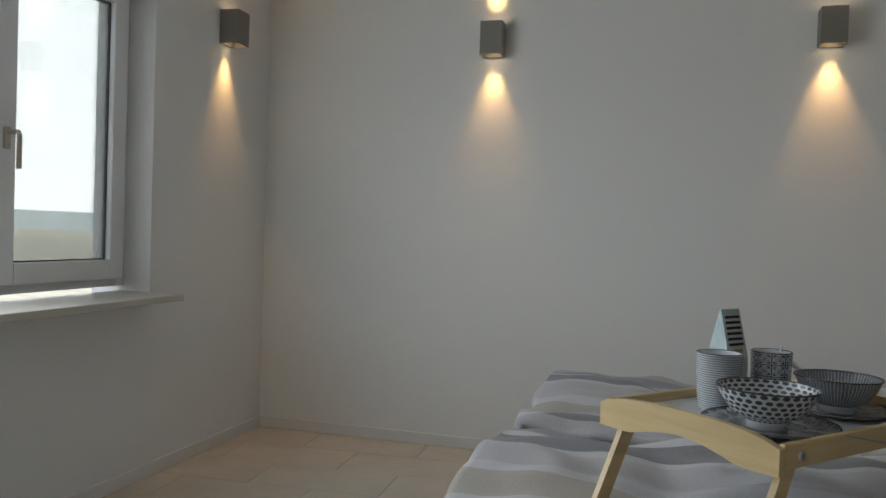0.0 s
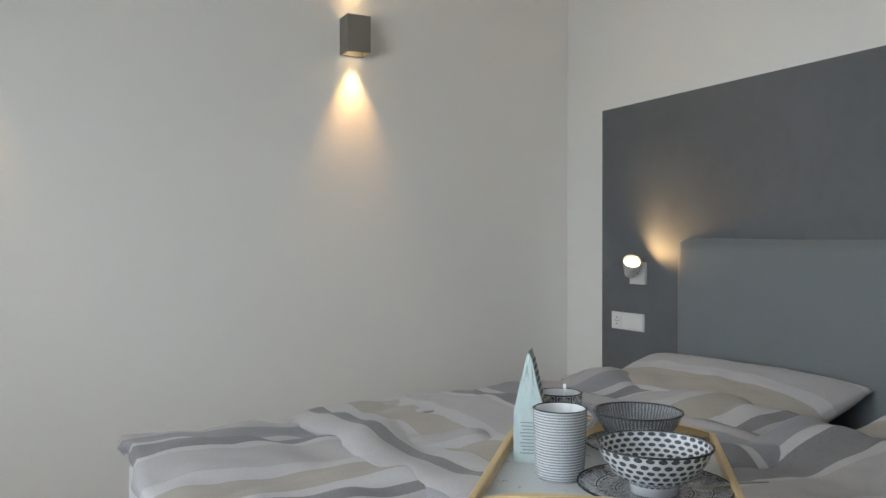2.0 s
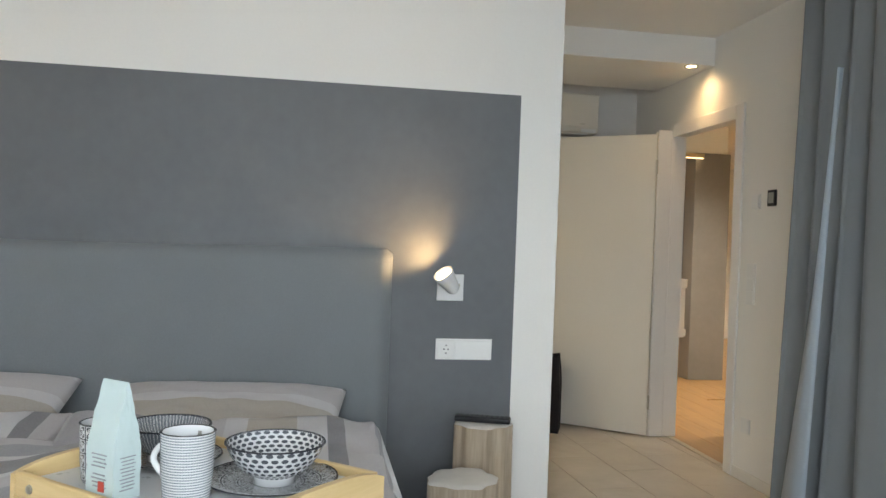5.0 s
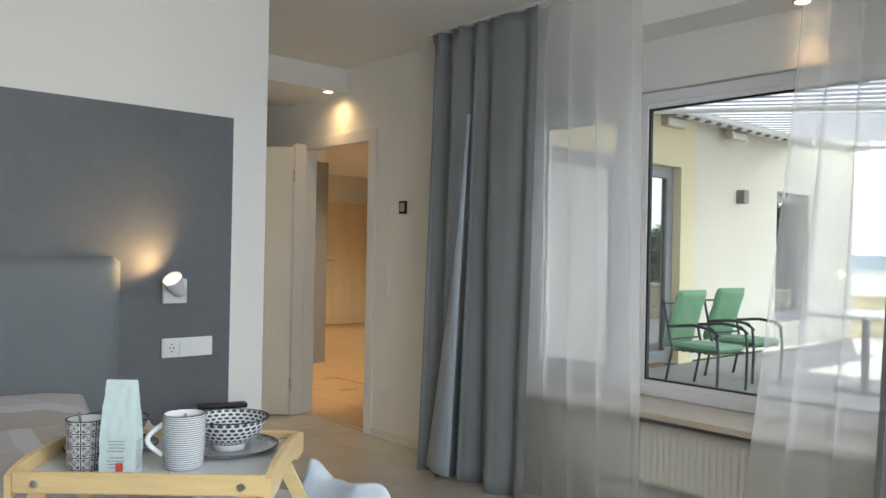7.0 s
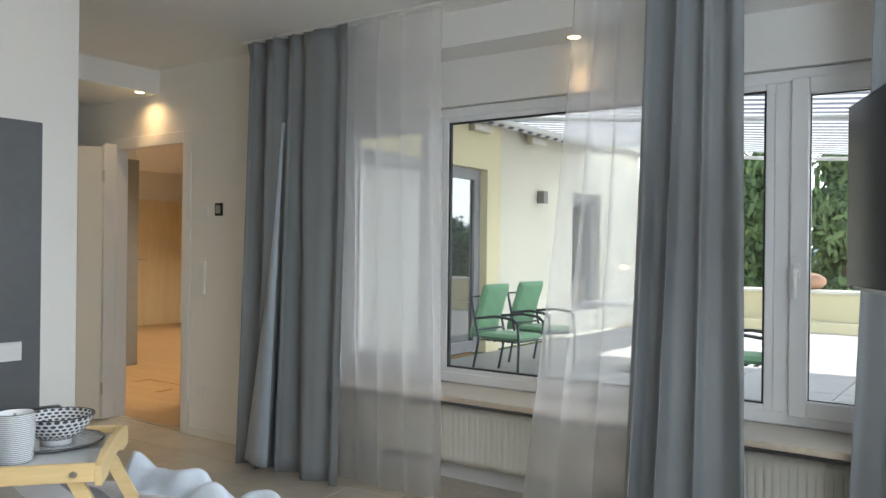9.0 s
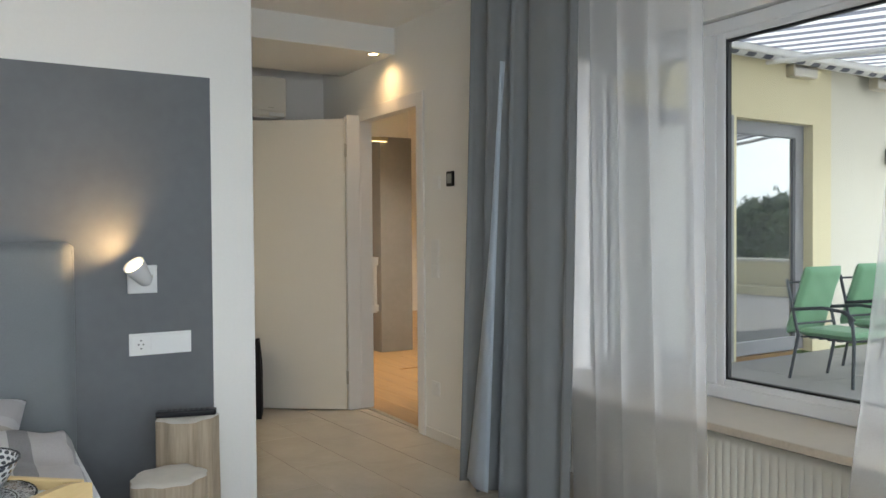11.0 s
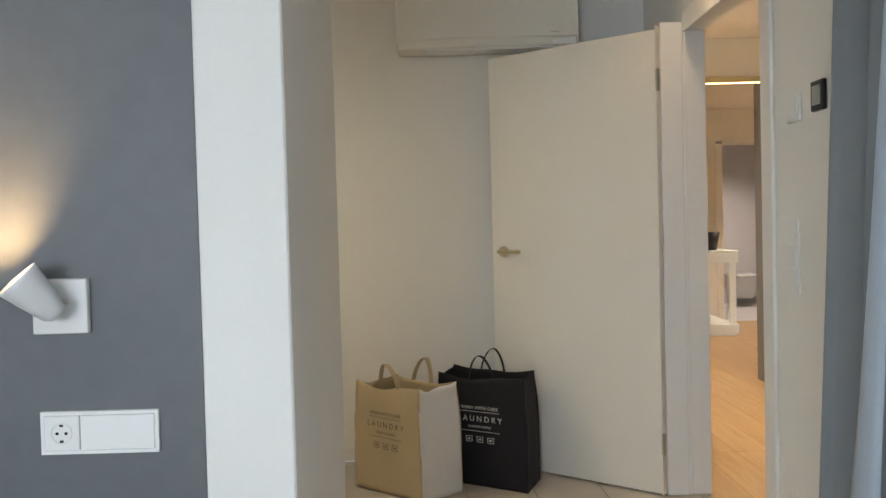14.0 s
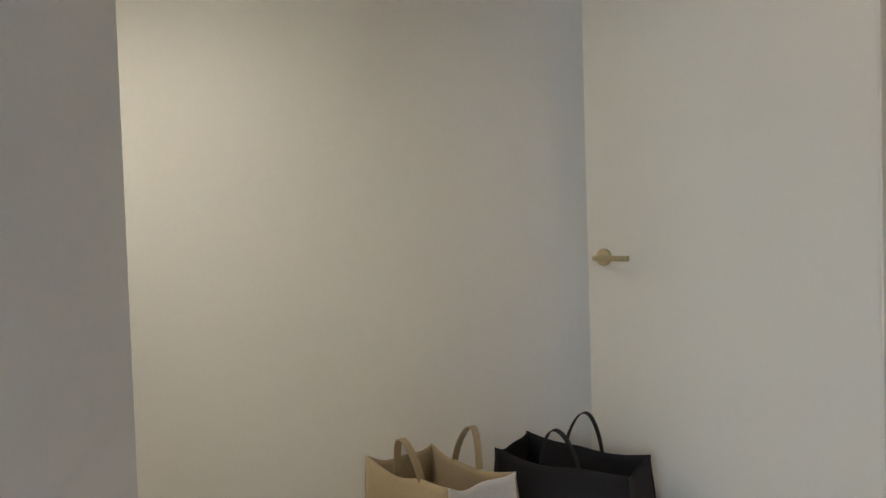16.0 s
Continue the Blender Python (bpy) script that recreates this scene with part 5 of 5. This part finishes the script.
aw = thing("awning", "grey and white striped awning stretched over the terrace", "awning", pose(2.45, -1.0, 0))
part("cloth", sheet(30, 4, lambda u, v: (-5.4 * u, -7.4 * v, 2.88 - 0.50 * u - 0.03 * math.sin(math.pi * u)), 0.0), M_AWNING, aw)
part("cassette", box(-0.18, 0.03, -7.45, 0.0, 2.80, 2.95, 0.02, 2), M_FRAME, aw, "white awning cassette")
part("roller", tube([(-0.10, 0.0, 2.83), (-0.10, -7.4, 2.83)], 0.055, 14), M_AWNING, aw, "rolled striped cloth", True)
part("front_bar", box(-5.46, -5.38, -7.45, 0.0, 2.32, 2.42, 0.01, 1), M_FRAME, aw)
for y in (-0.35, -3.6, -7.2):
    part("arm", tube([(-0.05, y, 2.76), (-2.6, y - 0.05, 2.52), (-5.40, y, 2.34)], 0.025, 10), M_FRAME, aw, "white folding arm")
for y in (-1.8, -4.2, -5.6):
    part("bracket", box(-0.05, 0.06, y - 0.18, y + 0.18, 2.68, 2.80, 0.01, 1), M_STEEL, aw)


def garden_chair(x, y, turn):
    root = thing("garden_chair", "dark metal garden chair with a green tufted cushion", "chair", pose(x, y, 0, 0, 0, turn) @ Matrix.Diagonal((1.0, 0.86, 0.90, 1)), "garden chairs")
    for s in (-0.27, 0.27):
        part("front_leg", tube([(0.26, s, 0.0), (0.27, s, 0.40), (0.25, s, 0.60), (0.18, s, 0.64)], 0.014, 8), M_CHAIRMETAL, root)
        part("back_leg", tube([(-0.30, s, 0.0), (-0.22, s, 0.40), (-0.33, s, 0.90)], 0.014, 8), M_CHAIRMETAL, root)
        part("armrest", tube([(-0.27, s, 0.63), (0.0, s, 0.665), (0.20, s, 0.645), (0.27, s, 0.58)], 0.016, 8), M_CHAIRMETAL, root)
    for k in range(6):
        part("seat_slat", box(-0.20 + 0.08 * k, -0.16 + 0.08 * k, -0.27, 0.27, 0.385, 0.397, 0.003, 1), M_CHAIRMETAL, root)
    for z in (0.50, 0.68, 0.87):
        xx = -0.22 - 0.12 * (z - 0.40) / 0.60
        part("back_rail", tube([(xx, -0.27, z), (xx, 0.27, z)], 0.011, 8), M_CHAIRMETAL, root)

    def pad(l, w, t):
        def top(sign):
            def fn(u, v):
                tuft = 0.5 - 0.5 * math.cos(2 * math.pi * 3 * u) * math.cos(2 * math.pi * 2 * v)
                e = min(1.0, min(u, 1 - u, v, 1 - v) / 0.08)
                return (l * (u - 0.5), w * (v - 0.5), sign * t / 2 * math.sqrt(max(0.0, e)) * (0.82 + 0.18 * tuft))
            return fn
        bm = sheet(24, 20, top(1))
        low = sheet(24, 20, top(-1))
        me = bpy.data.meshes.new("tmp")
        low.to_mesh(me)
        low.free()
        bm.from_mesh(me)
        bpy.data.meshes.remove(me)
        return bm
    part("seat_cushion", pad(0.50, 0.50, 0.08), M_CUSHION, root, "green tufted seat cushion", True).matrix_basis = pose(0.01, 0, 0.435)
    part("back_cushion", pad(0.64, 0.50, 0.085), M_CUSHION, root, "green tufted back cushion", True).matrix_basis = pose(-0.255, 0, 0.71, 0, 107)
    return root


garden_chair(1.42, -4.20, 176)
garden_chair(1.52, -5.10, 172)
garden_chair(-0.95, -4.1, 5)
tb = thing("garden_table", "round white garden table on the terrace", "table", pose(0.45, -5.35, 0))
part("tabletop", lathe([(0, 0.70), (0.52, 0.70), (0.55, 0.712), (0.55, 0.725), (0.52, 0.735), (0, 0.735)], 48), M_FRAME, tb)
part("column", tube([(0, 0, 0.02), (0, 0, 0.70)], 0.035, 14), M_CHAIRMETAL, tb)
part("foot", lathe([(0, 0), (0.28, 0), (0.26, 0.02), (0.05, 0.045), (0, 0.045)], 32), M_CHAIRMETAL, tb)

parapet = setting("parapet", boxes((-9, 6, -11.7, -11.4, -0.2, 0.60), (-9, 6, -11.2, -10.9, -0.012, 0.16)), M_RENDER_YELLOW, "low yellow rendered terrace parapet", "parapet")
setting("parapet_cap", box(-9, 6, -11.75, -11.33, 0.60, 0.66, 0.01, 1), M_RENDER_WHITE, "pale stone parapet cap", "parapet")
pot = thing("amphora", "terracotta amphora lying on the parapet cap", "pot", pose(-0.05, -11.52, 0.66 + 0.14, 0, 90, 25) @ Matrix.Scale(0.68, 4))
part("vessel", lathe([(0, -0.36), (0.07, -0.35), (0.15, -0.26), (0.20, -0.10), (0.205, 0.05), (0.17, 0.17), (0.11, 0.24), (0.10, 0.29), (0.135, 0.34), (0.12, 0.345), (0.085, 0.30), (0.09, 0.24), (0.0, 0.10)], 40), M_TERRACOTTA, pot, smooth=True)
for s in (-1, 1):
    part("ear", tube([(0, s * 0.11, 0.27), (0, s * 0.18, 0.26), (0, s * 0.21, 0.20), (0, s * 0.18, 0.13)], 0.018, 8), M_TERRACOTTA, pot, "looped ear", True)


def tree(x, y, h, r, seed, kind="conifer"):
    rnd = random.Random(seed)
    root = thing("tree", "dense dark green tree behind the parapet", "tree", pose(x, y, -3.2), "trees beyond the terrace")
    part("trunk", sheet(14, 12, lambda u, v: ((0.16 * (1 - 0.8 * v) + 0.02) * math.cos(6.2832 * u) + 0.1 * math.sin(3 * v), (0.16 * (1 - 0.8 * v) + 0.02) * math.sin(6.2832 * u), h * 0.95 * v)), M_TRUNK, root, smooth=True)
    limb = bmesh.new()
    leaves = bmesh.new()
    for k in range(85):
        a, t = rnd.uniform(0, 6.2832), rnd.uniform(0.12, 0.98)
        reach = r * ((1 - t) ** 0.6 if kind == "conifer" else math.sin(math.pi * min(1, t)) ** 0.6) * rnd.uniform(0.65, 1.1)
        tip = Vector((reach * math.cos(a), reach * math.sin(a), h * t + rnd.uniform(-0.1, 0.35)))
        o = Vector((0.1 * math.sin(3 * t), 0, h * t))
        d = (tip - o)
        side = d.cross(Vector((0, 0, 1))).normalized() * 0.025
        vs = [limb.verts.new(o + side), limb.verts.new(o - side), limb.verts.new(o + Vector((0, 0, 0.05))), limb.verts.new(tip)]
        for q in ((0, 1, 3), (1, 2, 3), (2, 0, 3)):
            limb.faces.new([vs[i] for i in q])
        for _ in range(330):
            s = rnd.uniform(0.25, 1.0)
            c = o + d * s + Vector((rnd.gauss(0, 0.17), rnd.gauss(0, 0.17), rnd.gauss(-0.05, 0.16)))
            q = Euler((rnd.uniform(0, 6), rnd.uniform(0, 6), rnd.uniform(0, 6))).to_matrix()
            l, w = rnd.uniform(0.08, 0.18), rnd.uniform(0.035, 0.07)
            vv = [leaves.verts.new(c + q @ Vector(p)) for p in ((-l, 0, 0), (0, -w, 0.01), (l, 0, 0), (0, w, -0.01))]
            leaves.faces.new(vv)
    part("limbs", limb, M_TRUNK, root)
    part("crown", leaves, M_LEAF, root, "uneven leafy crown")


tree(-0.1, -15.5, 6.8, 1.8, 2)
tree(1.9, -16.5, 6.8, 1.4, 5)
tree(-2.6, -17.0, 5.6, 1.5, 8, "broad")
tree(8.5, -15.0, 4.9, 2.2, 12, "broad")
tree(-6.4, -17.0, 5.3, 2.2, 22, "broad")
tree(-4.4, -16.4, 5.0, 1.7, 25, "broad")
tree(-16.0, 11.5, 4.2, 1.6, 15, "broad")
tree(-19.0, 15.5, 4.4, 1.8, 18, "broad")
hills = bmesh.new()
for k in range(90):
    a0, a1 = radians(4 * k), radians(4 * (k + 1))
    h0, h1 = (2.0 + 5.0 * (0.5 + 0.5 * n2(math.cos(a) * 2, math.sin(a) * 2, 1.3)) for a in (a0, a1 if k < 89 else 0.0))
    p = [(380 * math.cos(a0), 380 * math.sin(a0), -3.2), (380 * math.cos(a1), 380 * math.sin(a1), -3.2), (385 * math.cos(a1), 385 * math.sin(a1), h1), (385 * math.cos(a0), 385 * math.sin(a0), h0)]
    hills.faces.new([hills.verts.new(q) for q in p])
setting("backdrop", hills, plain("hazy_hills", (0.50, 0.56, 0.58), 0.95, var=0.2, grain=0.1, bump=0.0, patch=0.02), "hazy wooded hills on the horizon", "hills")

haze = bmesh.new()
for k in range(28):
    a0, a1 = radians(100 + 8 * k), radians(108 + 8 * k)
    haze.faces.new([haze.verts.new((420 * math.cos(q), 420 * math.sin(q), z)) for q, z in ((a0, -3), (a1, -3), (a1, 200), (a0, 200))])
setting("backdrop_sky", haze, glow("hazy_bright_sky", (0.93, 0.97, 1.0), 1.35), "bright hazy summer sky", "sky")

# ---- floor pieces ----
TA = radians(3.0)
tile_me = mesh("tile", box(-0.2985, 0.2985, -0.1485, 0.1485, -0.010, 0.0, 0.0012, 1), M_TILE)
ca, sa = math.cos(TA), math.sin(TA)


def inside(x, y, m=0.0):
    room = XW + m < x < XE - m and YS - 0.28 < y < YN - m
    nook = XE - m <= x < XB - m and -0.56 < y < PY - m
    rear = PX < x < XB and PY - m <= y < YV
    return room or nook or rear


def clipped_tile(cx, cy):
    """A tile cut to the room: full where all corners lie inside."""
    cor = [(cx + ca * a - sa * b, cy + sa * a + ca * b) for a in (-0.2985, 0.2985) for b in (-0.1485, 0.1485)]
    return all(inside(*c) for c in cor), any(inside(*c) for c in cor)


def cut_mesh(cx, cy, x0, x1, y0, y1):
    bm = box(-0.2985, 0.2985, -0.1485, 0.1485, -0.010, 0.0)
    bmesh.ops.transform(bm, matrix=Matrix.Translation((cx, cy, 0)) @ Matrix.Rotation(TA, 4, "Z"), verts=bm.verts)
    for co, no in (((x0, 0, 0), (-1, 0, 0)), ((x1, 0, 0), (1, 0, 0)), ((0, y0, 0), (0, -1, 0)), ((0, y1, 0), (0, 1, 0))):
        r = bmesh.ops.bisect_plane(bm, geom=bm.verts[:] + bm.edges[:] + bm.faces[:], plane_co=co, plane_no=no, clear_outer=True)
        es = [e for e in r["geom_cut"] if isinstance(e, bmesh.types.BMEdge)]
        if es:
            bmesh.ops.contextual_create(bm, geom=es)
    return bm


regions = ((XW + 0.002, XE, YS - 0.25, YN - 0.002), (XE, XB - 0.002, -0.598, PY - 0.002))
for i in range(-12, 14):
    for j in range(-12, 34):
        u, v = 0.60 * i + 0.30 * (j % 2), 0.30 * j
        cx, cy = 0.98 + ca * (u + 0.30) - sa * v, 0.145 + sa * (u + 0.30) + ca * v
        full, some = clipped_tile(cx, cy)
        if full:
            t = new("tile", tile_me)
            t.parent, t.matrix_basis = floor, Matrix.Translation((cx, cy, 0)) @ Matrix.Rotation(TA, 4, "Z")
        elif some:
            for rg in regions:
                bm = cut_mesh(cx, cy, *rg)
                if len(bm.faces) >= 5 and (max(v.co.x for v in bm.verts) - min(v.co.x for v in bm.verts)) > 0.01:
                    t = new("tile", mesh("tile", bm, M_TILE))
                    t.parent = floor
                else:
                    bm.free()
plank_me = mesh("plank", box(-0.8995, 0.8995, -0.0895, 0.0895, -0.010, 0.0, 0.001, 1), M_PLANK)
rnd = random.Random(4)
for j in range(26):
    for i in range(6):
        p = new("plank", plank_me)
        p.parent, p.matrix_basis = hall_floor, Matrix.Translation(((3.6 if j > 2 else 2.36) + 1.8 * i + 0.6 * (j % 3 if j > 2 else 0), -0.73 - 0.18 * j, 0))
slab_me = mesh("slab", box(-0.496, 0.496, -0.496, 0.496, -0.012, 0.0, 0.003, 1), M_TERRACE)
for i in range(11):
    for j in range(10):
        s = new("slab", slab_me)
        s.parent, s.matrix_basis = terrace, Matrix.Translation((-8.0 + i, -1.6 - j, 0))
